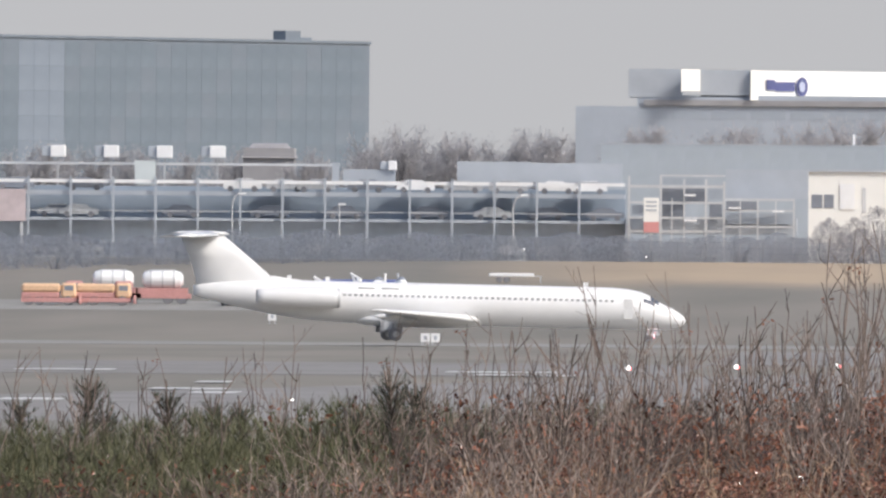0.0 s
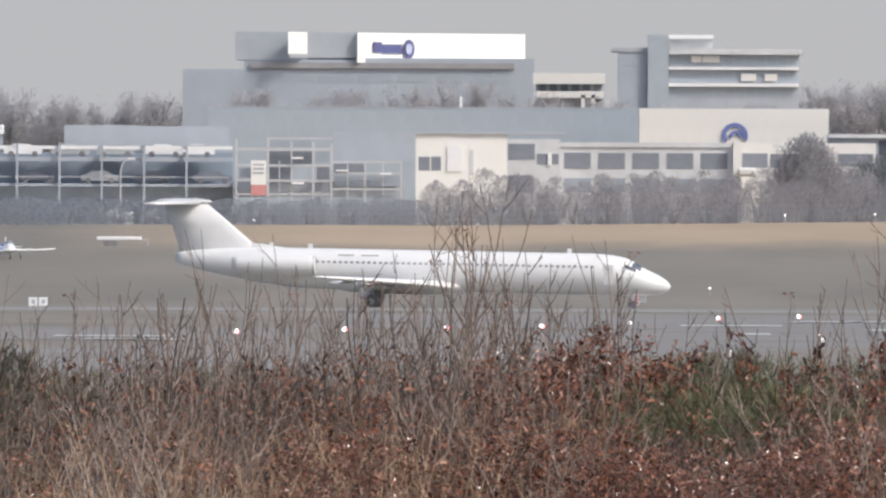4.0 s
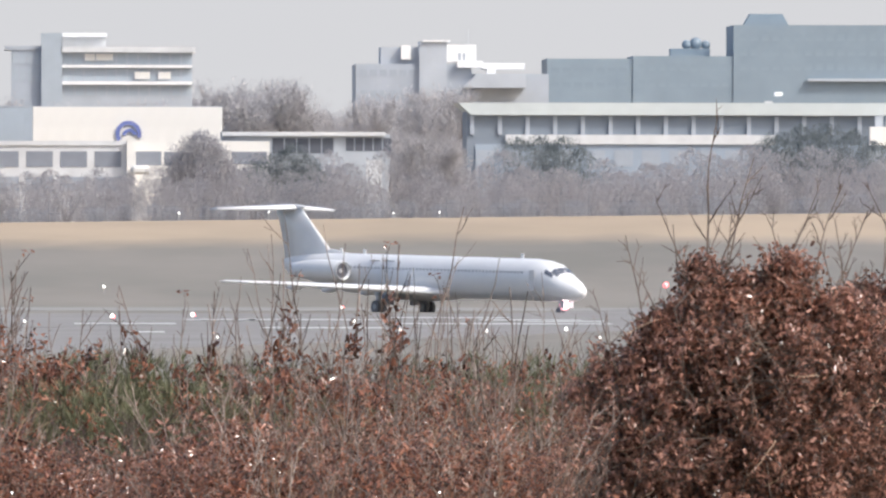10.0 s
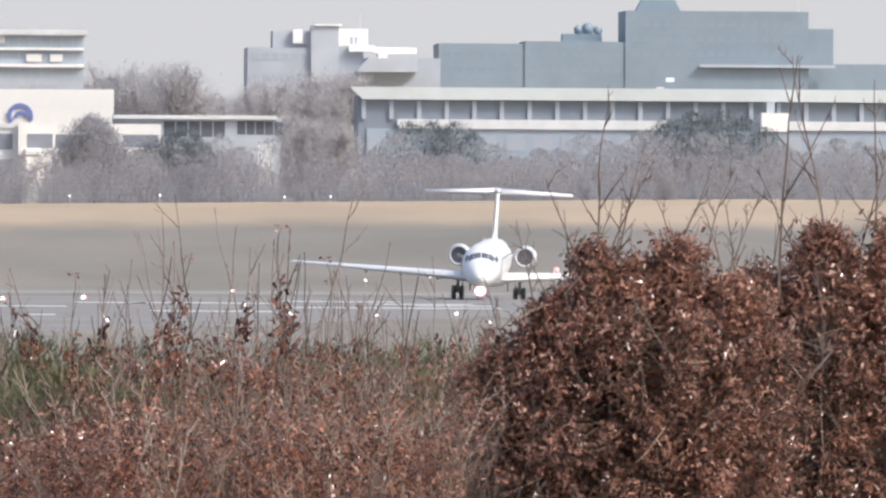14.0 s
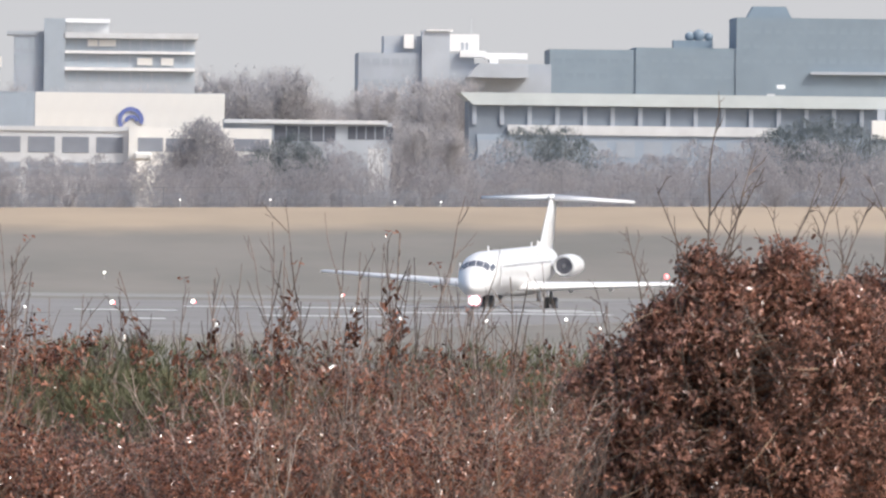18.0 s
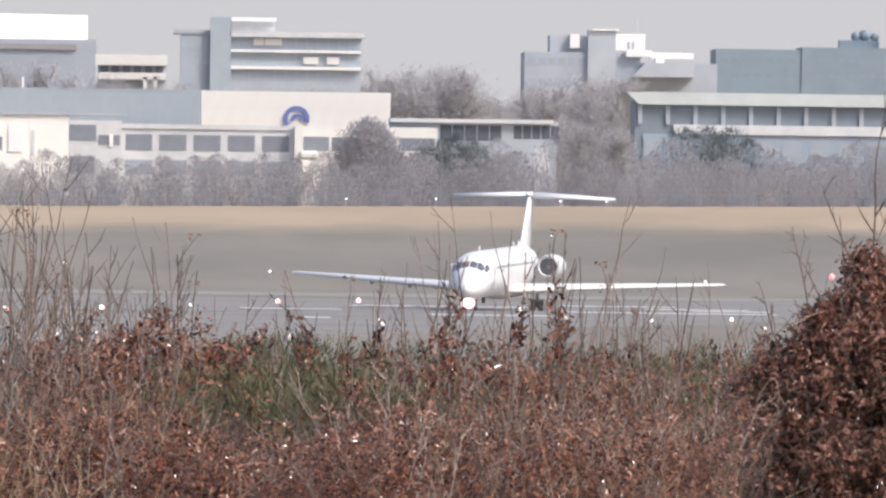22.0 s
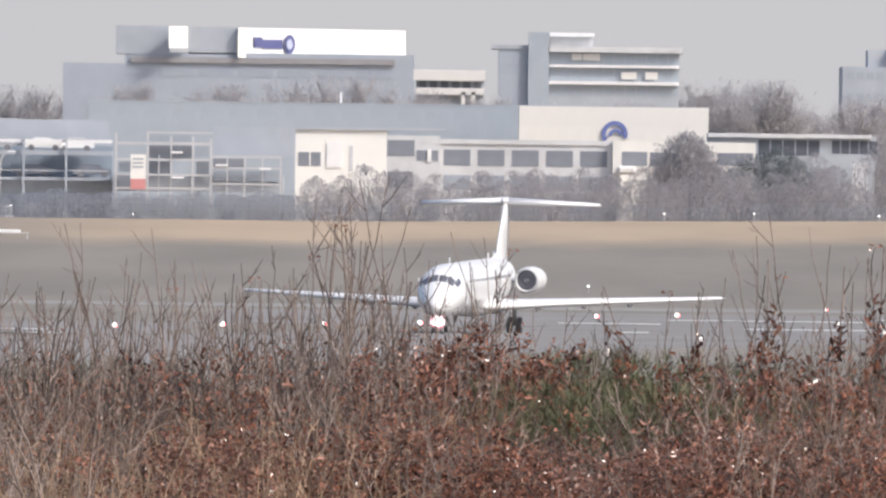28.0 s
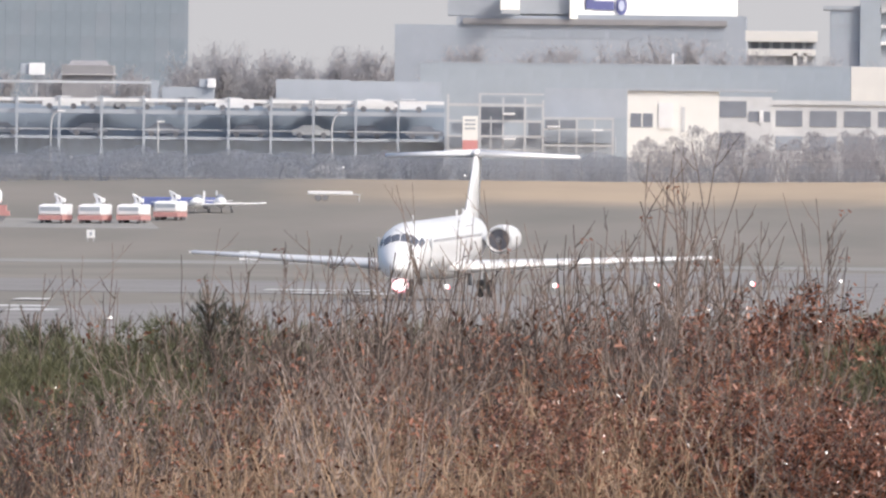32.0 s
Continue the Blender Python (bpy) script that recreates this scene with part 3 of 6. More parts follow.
blk("post", sign, -36.54, -36.23, 7, 10.48, 3090, 0.3, M_STEEL)
for k in range(3):
    unit("text_bar", sign, -37.00, -35.83, 13.66 - k * 0.45, 13.84 - k * 0.45, 3090, M_GREY, 0.05)
sign = site("pale_hoarding", "faded pinkish white hoarding beside the car park", "sign")
blk("panel", sign, -110.32, -105.05, 11.12, 14.65, 3092, 0.4, M_PINK)
blk("post", sign, -105.47 - 0.15, -105.47 + 0.15, 7, 11.20, 3092.1, 0.3, M_STEEL)
blk("post", sign, -108.44 - 0.15, -108.44 + 0.15, 7, 11.18, 3092.1, 0.3, M_STEEL)


def roof_cube(x0, x1, z0, z1, y, foot):
    # White cubes taken for sign boxes on masts; vent is a stand-in name.
    c = site("roof_light_box", "white cube-shaped sign box on a thin mast", "roof vent", "roof vents on the car park")
    blk("box", c, x0, x1, z0, z1, y, 1.6, M_WHITE, bevel=0.08)
    blk("side_box", c, x0 - 0.9, x0, z0 + 0.1, z1 - 0.1, y + 0.3, 1.2, M_GREY, bevel=0.05)
    blk("mast", c, (x0 + x1) / 2 - 0.08, (x0 + x1) / 2 + 0.08, foot, z0, y + 0.7, 0.2, M_STEEL)


_foot = 14.43
roof_cube(-102.80, -101.12, 18.21, 19.52, 3104, _foot)
roof_cube(-96.95, -95.27, 18.20, 19.56, 3104, _foot)
roof_cube(-91.11, -89.36, 18.18, 19.55, 3104, _foot)
roof_cube(-85.26, -83.52, 18.23, 19.59, 3104, _foot)
roof_cube(-65.59, -64.65, 17.01, 18.07, 3104, _foot)


# ---- parked cars on the roof deck ----
def car_mesh():
    bm = bmesh.new()
    prof = [(-2.1, 0.3), (-2.15, 0.75), (-1.9, 0.95), (-1.3, 1.0), (-0.7, 1.42), (0.9, 1.45), (1.6, 1.0), (2.05, 0.9), (2.1, 0.35)]
    a = [bm.verts.new((x, -0.85, z)) for x, z in prof]
    c = [bm.verts.new((x, 0.85, z)) for x, z in prof]
    bm.faces.new(a)
    bm.faces.new(c[::-1])
    for i in range(len(prof)):
        j = (i + 1) % len(prof)
        bm.faces.new((a[j], a[i], c[i], c[j]))
    bmesh.ops.recalc_face_normals(bm, faces=bm.faces)
    return bm


def wheel_bm(r, w):
    bm = bmesh.new()
    bmesh.ops.create_cone(bm, cap_ends=True, segments=20, radius1=r, radius2=r, depth=w, matrix=pose(0, 0, 0, 90, 0, 0))
    bmesh.ops.bevel(bm, geom=[e for e in bm.edges if abs(e.verts[0].co.y - e.verts[1].co.y) < 1e-4 and len(e.link_faces) == 2], offset=r * 0.1, segments=1, affect="EDGES")
    return bm


def make_car(mat, label):
    c = thing("parked_car", label, "car", group="cars on the car park")
    part("body", car_mesh(), mat, c)
    part("side_window", boxes((-0.9, 1.2, -0.87, -0.84, 1.02, 1.34)), M_DARK, c)
    me = mesh_of(wheel_bm(0.32, 0.2), "wheel", M_RUBBER)
    for x in (-1.35, 1.3):
        for y in (-0.78, 0.78):
            w = new("wheel", me)
            w.location, w.parent = (x, y, 0.32), c
    return c


_cars = [make_car(M_WHITE, "small white car parked on the deck"), make_car(M_SILVER, "silver hatchback parked on the deck"), make_car(M_DARK, "dark car parked on the deck")]
_deck1, _deck2 = 14.55, 11.62
random.seed(4)
_spots = [(-81.50, _deck1), (-76.84, _deck1), (-67.83, _deck1), (-98.91, _deck1), (-52.28, _deck1), (-47.00, _deck1), (-73.42, _deck1),
          (-73.39, 7.4), (-65.31, 7.4), (-98.88, 7.4), (-87.07, 7.4), (-57.23, 7.4), (-47.28, 7.4), (-41.06, 7.4), (-102.61, 7.4),
          (-70.28, _deck2), (-99.51, _deck2), (-41.6, _deck2), (-60.96, _deck2), (-102.0, _deck2), (-88.2, _deck2), (-78.5, _deck2), (-54.0, _deck2), (-48.1, _deck2), (-111.0, _deck1), (-62.5, _deck1), (-57.3, _deck1), (-43.5, _deck1), (-106.6, _deck1), (-84.0, 7.4), (-52.0, 7.4)]
for i, (x, z) in enumerate(_spots):
    src = _cars[(0, 1, 0, 2, 1)[i % 5] if z != _deck2 else (2, 1, 2)[i % 3]]
    m = pose(x, 3101.4 + random.uniform(0, 1.5), z, 0, 0, random.choice((0, 180)))
    if i < 3:
        _cars[i].matrix_basis = m
    else:
        copy_thing(src, m)


# ---- street lamps ----
def street_lamp(x, y, z0, z1, arm):
    s = site("street_lamp", "tall pale street lamp by the car park", "lamp", "street lamps by the car park")
    cu = bpy.data.curves.new("pole", "CURVE")
    cu.dimensions, cu.bevel_depth, cu.bevel_resolution = "3D", 0.09, 2
    sp = cu.splines.new("POLY")
    pts = [(x, y, z0), (x, y, z1 - 1.6)] + [(x + arm * (1 - math.cos(a)), y, z1 - 1.6 + 1.6 * math.sin(a)) for a in (0.4, 0.8, 1.2, 1.5)] if arm else [(x, y, z0), (x, y, z1)]
    sp.points.add(len(pts) - 1)
    for p, q in zip(sp.points, pts):
        p.co = (*q, 1)
    cu.materials.append(M_STEEL)
    po = new("pole", cu)
    po.parent = s
    e = pts[-1]
    part("lamp_head", boxes((e[0] - 0.1, e[0] + 0.7, y - 0.15, y + 0.15, e[2] - 0.06, e[2] + 0.12)), M_WHITE, s)


street_lamp(-51.46, 3085, 7, 14.34, 1.0)
street_lamp(-82.24, 3085, 7, 14.28, 0.9)
street_lamp(-70.37, 3080, 7, 13.19, 0)

# ---- pillared terminal hall ----
b = site("pillared_hall", "long pale hall with a deep roof edge over pillars")
_x0, _x1, _z0, _z1 = 57.30, 144.84, 11.70, 21.44
blk("wall", b, _x0, _x1, 7.1, _z1, 3351.5, 30, M_BLOCKPALE)
_bm = bmesh.new()
_r = 56.21, 144.82, 20.16, 21.64
box(_bm, _r[0], _r[1], 3350.6, 3386, _r[2], _r[3])
for v in _bm.verts:
    if v.co.x < _r[0] + 0.1 and v.co.z < _r[2] + 0.1:
        v.co.x += 1.6
part("roof", _bm, M_ROOF, b, "pale sloping roof edge")
_r = 61.93, 94.15, 16.70, 17.84
blk("ledge", b, _r[0], _r[1], _r[2], _r[3], 3351, 4, M_CONC)
_r2 = 105.90, 144.83, 16.78, 17.86
blk("ledge", b, _r2[0], _r2[1], _r2[2], _r2[3], 3351, 4, M_CONC)
blk("lower_wall", b, _x0 + 1, _x1, 7, _r[2], 3351.3, 4, M_BLUEGREY)
_n = 30
for i in range(_n):
    px = _x0 + 0.4 + i * 3.29
    if px < _x1:
        blk("pillar", b, px, px + 0.5, _r[3], _z1 - 1.4, 3351.2, 0.5, M_BLUEGREY2)
        unit("window", b, px + 0.7, px + 2.9, _r[2] - 2.6, _r[2] - 0.7, 3351.3, M_PANE)
blk("white_kiosk", b, 105.07, 108.29, 16.62, 18.83, 3345, 4, M_BILL, "bright white roof kiosk")
blk("vent", b, 105.73, 106.67, 18.83, 20.10, 3347, 1, M_GREY)
blk("roof_vent", b, 92.86, 93.80, 21.34, 21.87, 3356, 1, M_CONC)
blk("roof_vent", b, 94.33, 95.27, 22.55, 23.02, 3366, 3, M_WHITE)

# ---- stepped clinic ----
b = site("stepped_block", "stepped grey block, its sunlit upper faces painted white")
blk("wall", b, 51.39, 67.41, 8.92, 29.24, 3905, 40, M_BLUEGREY2)
blk("wall", b, 67.02, 78.12, 8.98, 27.89, 3905.2, 40, M_BLUEGREY2)
blk("upper_storey", b, 54.85, 60.32, 29.23, 31.57, 3906, 20, M_GREY)
blk("stair_tower", b, 60.16, 63.99, 29.25, 32.37, 3904.4, 10, M_GREY)
blk("tower_roof", b, 60.70, 64.45, 32.30, 32.53, 3904, 12, M_WHITE)
# White blocks stand for right-hand faces in the sun; light put into colour.
blk("white_storey", b, 57.66, 58.99, 29.86, 31.81, 3905, 8, M_WHITE)
blk("white_storey", b, 63.99, 68.06, 29.58, 31.92, 3905, 8, M_WHITE)
blk("white_storey", b, 65.41, 69.00, 28.73, 29.66, 3904, 8, M_WHITE)
blk("white_storey", b, 68.85, 74.79, 28.51, 29.37, 3905, 8, M_WHITE)
blk("white_storey", b, 69.48, 70.73, 27.80, 28.66, 3904, 8, M_WHITE)
for _r in ((65.56, 65.95, 29.73, 30.75), (66.18, 66.57, 29.74, 30.75)):
    unit("window", b, *_r, 3905, M_GREY)
for z in (0, 1, 2):
    _r = 51.97, 63.85, 27.51, 28.45
    row_of("window", b, _r[0], _r[1], 9, 0.4, _r[2] - z * 2.9, _r[3] - z * 2.9, 3905, M_PANE)
_bm = bmesh.new()
_r = 66.20, 74.80, 25.93, 27.88
box(_bm, _r[0], _r[1], 3898, 3908, _r[2], _r[3])
for v in _bm.verts:
    if v.co.z > _r[3] - 0.1:
        v.co.x += 1.8 if v.co.x < _r[0] + 1 else 0
part("sloping_roof", _bm, M_GREY, b)
blk("mast", b, 66.95, 67.11, 31.85, 34.12, 3908, 0.15, M_STEEL)

# ---- blue-grey towers ----
b = site("hospital_block", "stepped blue-grey high block, faint in the haze")
blk("wall", b, 79.79, 92.38, 9.06, 30.54, 4000.4, 40, M_BLUEGREY3)
blk("wall", b, 91.98, 106.40, 9.12, 30.92, 4000.2, 40, M_BLUEGREY3)
blk("tower", b, 106.23, 132.20, 9.21, 35.34, 4000, 40, M_BLUEGREY3)
blk("step", b, 132.05, 135.82, 9.28, 32.92, 4002, 30, M_BLUEGREY3)
blk("step", b, 135.83, 164.92, 9.36, 27.95, 4004, 30, M_BLUEGREY3)
blk("ledge", b, 116.79, 136.03, 27.36, 27.76, 3999, 1.5, M_GREY)
blk("roof_plant", b, 97.53, 103.14, 30.92, 32.05, 4010, 8, M_BLUEGREY3)
for x, r in ((99.9, 0.7), (101.2, 0.9), (102.6, 0.65)):      # round tanks on the roof
    _bm = bmesh.new()
    bmesh.ops.create_uvsphere(_bm, u_segments=12, v_segments=8, radius=r, matrix=Matrix.Translation((x, 4013, 32.05 + r * 0.8)))
    part("roof_tank", _bm, M_BLUEGREY3, b, smooth=True)
_bm = bmesh.new()
box(_bm, 107.93, 114.35, 4010, 4018, 35.34, 37.0)
for v in _bm.verts:
    if v.co.z > 36:
        v.co.x += 0.9 if v.co.x < 111 else -0.9
part("roof_plant", _bm, M_BLUEGREY3, b, "tapered roof plant room")
blk("mast", b, 131.0, 131.15, 35.3, 39.5, 4010, 0.15, M_STEEL)
for _r, n in (((107.14, 131.19, 33.10, 34.06), 16), ((107.15, 131.20, 31.01, 31.97), 16), ((107.16, 131.21, 28.93, 29.89), 16), ((92.74, 105.56, 28.84, 29.80), 9), ((92.75, 105.57, 26.59, 27.55), 9), ((80.39, 91.13, 28.29, 29.25), 7), ((80.40, 91.14, 26.21, 27.17), 7)):
    row_of("window", b, _r[0], _r[1], n, 0.5, _r[2], _r[3], 4000 if n == 16 else (4000.2 if n == 9 else 4000.4), M_BLUEGREY3, 0.012)
b = site("dark_gabled_house", "dark gabled house between bare trees", "house")
_bm = bmesh.new()
_r = -89.33, -83.20, 16.52, 20.47
box(_bm, _r[0], _r[1], 3400, 3412, 7, _r[3])
part("wall", _bm, M_BROWNGREY, b)
_bm = bmesh.new()
_v = [_bm.verts.new(p) for p in ((_r[0] - 0.3, 3399.5, _r[3] - 1.2), (_r[1] + 0.3, 3399.5, _r[3] - 1.2), (_r[0] - 0.3, 3412.5, _r[3] - 1.2), (_r[1] + 0.3, 3412.5, _r[3] - 1.2), (_r[0] + 1, 3406, _r[3] + 0.6), (_r[1] - 1, 3406, _r[3] + 0.6))]
for f in ((0, 1, 5, 4), (3, 2, 4, 5), (0, 4, 2), (1, 3, 5), (0, 2, 3, 1)):
    _bm.faces.new([_v[k] for k in f])
part("roof", _bm, M_ROOFTILE, b)


# ---- growing things: tubes, twigs and leaves as plain arrays ----
class Grow:
    def __init__(self):
        self.v, self.f = [], []

    def tube(self, pts, r0, r1, sides=3):
        n, base = len(pts), len(self.v)
        d = (pts[-1] - pts[0]).normalized()
        a = d.orthogonal().normalized()
        b = d.cross(a)
        for i, p in enumerate(pts):
            r = r0 + (r1 - r0) * i / (n - 1)
            for k in range(sides):
                t = 6.2832 * k / sides
                self.v.append(p + a * (r * math.cos(t)) + b * (r * math.sin(t)))
        for i in range(n - 1):
            for k in range(sides):
                p, q = base + i * sides, base + (i + 1) * sides
                self.f.append((p + k, p + (k + 1) % sides, q + (k + 1) % sides, q + k))

    def blade(self, p, q, w, bend):
        """A thin ribbon with a crease, from p to q."""
        s = Vector((random.uniform(-1, 1), random.uniform(-1, 1), 0)).normalized() * w
        m = p.lerp(q, 0.55) + bend
        base = len(self.v)
        self.v += [p - s, p + s, m - s * 0.7, m + s * 0.7, q]
        self.f += [(base, base + 1, base + 3, base + 2), (base + 2, base + 3, base + 4)]

    def leaf(self, p, size):
        """A lobed leaf folded on its midrib and curled."""
        e = Euler((random.uniform(-1.2, 1.2), random.uniform(-1.2, 1.2), random.uniform(0, 6.28))).to_matrix()
        fold, curl = random.uniform(0.1, 0.6), random.uniform(-0.35, 0.35)
        base = len(self.v)
        w = random.uniform(0.6, 0.95)
        for x, y in ((0, 0), (0.5, 0), (1, 0), (0.3, 0.27), (0.48, 0.17), (0.72, 0.3), (0.3, -0.27), (0.48, -0.17), (0.72, -0.3)):
            z = abs(y) * fold + curl * (x - 0.5) ** 2
            self.v.append(p + e @ Vector(((x - 0.1) * size, y * size * w, z * size)))
        self.f += [(base, base + 1, base + 4, base + 3), (base + 1, base + 2, base + 5, base + 4), (base, base + 6, base + 7, base + 1), (base + 1, base + 7, base + 8, base + 2)]

    def spray(self, p, n, reach, length, w):
        """Short fine twigs scattered round a point."""
        for _ in range(n):
            q = p + Vector((random.gauss(0, reach), random.gauss(0, reach), random.gauss(0, reach * 0.8)))
            d = Vector((random.gauss(0, 1), random.gauss(0, 1), random.gauss(0.5, 0.9))).normalized()
            self.blade(q, q + d * length * random.uniform(0.6, 1.3), w, Vector())

    def mesh(self, name, mat):
        me = bpy.data.meshes.new(name)
        me.from_pydata([tuple(p) for p in self.v], [], self.f)
        me.materials.append(mat)
        return me


def way(p, d, length, n, wob, lift=0.0):
    """A wavering line from p."""
    pts = [p]
    d = d.normalized()
    for i in range(n):
        d = (d + Vector((random.gauss(0, wob), random.gauss(0, wob), random.gauss(0, wob * 0.5) + lift))).normalized()
        pts.append(pts[-1] + d * (length / n))
    return pts, d


def tilted(d, angle):
    a = d.orthogonal().normalized()
    a.rotate(Matrix.Rotation(random.uniform(0, 6.28), 3, d))
    return (d * math.cos(angle) + a * math.sin(angle)).normalized()


def child(name, me, parent, label=""):
    ob = new(name, me)
    ob.parent = parent
    if label:
        ob["label"] = label
    return ob


# ---- bare trees and shrubs round the airfield ----
def bare_tree(seed, height, spread, label, group, twigs=2, thick=0.014):
    random.seed(seed)
    wood, fine = Grow(), Grow()
    pts, d = way(Vector((0, 0, -0.3)), Vector((0, 0, 1)), height * 0.75, 6, 0.06, 0.05)
    wood.tube(pts, height * 0.022, height * 0.007, 6)
    for i in range(1, 7):
        for k in range(4 if i < 6 else 5):
            p = pts[i].lerp(pts[i - 1], random.random())
            dd = tilted(Vector((0, 0, 1)), random.uniform(0.5, 1.1) * (1.1 - 0.09 * i))
            ln = spread * random.uniform(0.55, 1.0) * (1.15 - 0.1 * i)
            lp, ld = way(p, dd, ln, 4, 0.16, 0.06)
            wood.tube(lp, height * 0.008, height * 0.003, 4)
            for q in lp[1:]:
                for _ in range(3):
                    bp, bd = way(q, tilted(ld, random.uniform(0.3, 0.9)), ln * random.uniform(0.3, 0.5), 3, 0.2, 0.05)
                    wood.tube(bp, height * 0.003, height * 0.0014, 3)
                    fine.spray(bp[2], 8, 0.4, 0.42, 0.03)
                    for r in bp[1:]:
                        for _ in range(twigs):
                            e = r + tilted(bd, random.uniform(0.2, 1.0)) * ln * random.uniform(0.12, 0.3)
                            fine.blade(r, e, thick, Vector((random.gauss(0, 0.05), random.gauss(0, 0.05), 0)))
    t = thing("bare_tree", label, "tree", group=group)
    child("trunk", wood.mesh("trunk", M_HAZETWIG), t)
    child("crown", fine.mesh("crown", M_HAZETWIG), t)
    return t


def bare_bush(seed, height, spread, label, group, mat, n=1700, size=0.26, wide=0.03, name="hedge_bush"):
    """A dense bush seen from afar: a fan of stems and a lumpy dome of short twig sprays."""
    random.seed(seed)
    wood, fine = Grow(), Grow()
    for i in range(14):
        a = random.uniform(0, 6.28)
        p = Vector((math.cos(a), math.sin(a), 0)) * spread * 0.25 * random.random()
        pts, d = way(p, Vector((math.cos(a) * 0.5, math.sin(a) * 0.5, 1)), height * random.uniform(0.6, 0.92), 4, 0.1, 0.02)
        wood.tube(pts, 0.05, 0.015, 3)
    for i in range(n):
        h = height * random.random() ** 0.85
        a = random.uniform(0, 6.28)
        lump = 1 + 0.16 * math.sin(2.3 * a + 1.1 * h + seed) + 0.1 * math.sin(5 * a - 2 * h)
        r = spread * math.sqrt(max(0.0, 1 - (h / height) ** 2)) * lump * random.random() ** 0.4
        p = Vector((r * math.cos(a), r * math.sin(a), h * (0.86 + 0.14 * lump)))
        d = Vector((random.gauss(0, 1), random.gauss(0, 1), random.gauss(0.3, 1))).normalized()
        fine.blade(p, p + d * size * random.uniform(0.6, 1.4), wide * random.uniform(0.5, 1.2), Vector())
    t = thing(name, label, "bush", group=group)
    child("wood", wood.mesh("wood", mat), t)
    child("crown", fine.mesh("crown", mat), t)
    return t


def tallest(ob):
    return max(v.co.z for c in ob.children for v in c.data.vertices)


def sow(protos, places):
    """Places hold the height; each prototype is moved to its first place, the rest are copies."""
    used = {}
    full = [tallest(p) for p in protos]
    for i, (x, y, z, s, k) in enumerate(places):
        src = protos[k % len(protos)]
        z += ground_z(x, y) - 7.2 if z == 7.1 else 0
        s = s / full[k % len(protos)]
        m = pose(x, y, z, 0, 0, (i * 77) % 360) @ Matrix.Diagonal((max(s, 0.5), max(s, 0.5), s, 1))
        k %= len(protos)
        if k in used:
            copy_thing(src, m)
        else:
            used[k] = m
    for k, m in used.items():
        protos[k].matrix_basis = m


_trees = [bare_tree(11 + i, 10, 4.2, "tall bare winter tree with a fine crown, hazed pale grey", "bare trees behind the airfield") for i in range(3)]
random.seed(21)
_pl = []


def wood_line(x0, x1, n, y0, y1, tops, k0=0):
    """A row of trees between two bearings; tops: crown heights over the camera's level there."""
    for i in range(n):
        s = (i + random.random()) / n
        y = random.uniform(y0, y1)
        top = tops[0] + (tops[1] - tops[0]) * s + random.uniform(-1.0, 0.45)
        _pl.append((x0 + (x1 - x0) * s, y, 6.9, max(3.0, top - 6.9), k0 + i))


wood_line(-80.19, -74.26, 5, 3660, 3720, (23.0, 25.4))
wood_line(-74.26, -53.50, 13, 3660, 3720, (23.7, 24.7))
wood_line(-44.74, -12.11, 12, 3440, 3500, (24.38, 25.34))
wood_line(-12.05, 4.69, 7, 3440, 3480, (24.77, 23.43))
wood_line(8.73, 25.86, 8, 3380, 3440, (22.49, 22.89))
wood_line(28.66, 40.20, 7, 3560, 3640, (25.12, 26.03))
wood_line(40.21, 48.14, 5, 3560, 3640, (23.00, 21.58))
wood_line(46.18, 60.45, 16, 3420, 3560, (23.78, 24.71))
wood_line(40.21, 46.70, 6, 3560, 3640, (22.77, 22.37))
wood_line(28.67, 40.21, 12, 3560, 3640, (25.68, 25.95))
wood_line(-120.38, -89.96, 11, 3420, 3480, (21.23, 21.47))
wood_line(-83.21, -73.67, 5, 3380, 3440, (20.50, 21.05))
wood_line(47.64, 54.02, 7, 3160, 3230, (18.62, 18.01), 1)
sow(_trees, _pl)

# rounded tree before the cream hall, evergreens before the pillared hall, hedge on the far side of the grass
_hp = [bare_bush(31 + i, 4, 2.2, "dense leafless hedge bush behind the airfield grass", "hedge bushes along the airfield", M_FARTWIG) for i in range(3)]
_hl = [bare_bush(36 + i, 3, 3.6, "low dense hedge bush along the fence, hazed blue-grey", "low hedge bushes along the airfield", M_HEDGE, 2200) for i in range(2)]
_ev = [bare_bush(41 + i, 5, 2.6, "dark evergreen shrub before the pale hall", "evergreen shrubs", M_EVERGREEN, 2400, name="evergreen_shrub") for i in range(2)]
random.seed(5)
_pl = []
_low = []
for i in range(150):
    s = (i + random.random()) / 150
    x = -115.36 + (112.82 - -115.36) * s
    if s < 0.43 and i % 2:
        continue
    if s < 0.43:      # on the left the hedge runs aslant, towards the stand
        y = 2790 + 180 * max(0.0, min(1.0, (x + 110) / 70))
        _low.append((x, y + random.uniform(-8, 8), ground_z(x, y) - 0.1, random.uniform(2.5, 3.3), i))
        _low.append((x + 0.7, y + random.uniform(20, 50), ground_z(x, y + 30) - 0.1, random.uniform(2.6, 3.6), i + 1))
        _low.append((x + 0.3, random.uniform(3000, 3030), 7.1, random.uniform(2.2, 2.9), i))
    else:
        _pl.append((x, random.uniform(2992, 3050), 7.1, 4.2 * random.uniform(0.75, 1.25), i))
# Low row added where the hedge foot is only in shade.
for i in range(50):
    x = -20 + 133 * (i + random.random()) / 50
    _low.append((x, random.uniform(2982, 2990), 7.1, random.uniform(1.5, 2.3), i))
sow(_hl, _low)
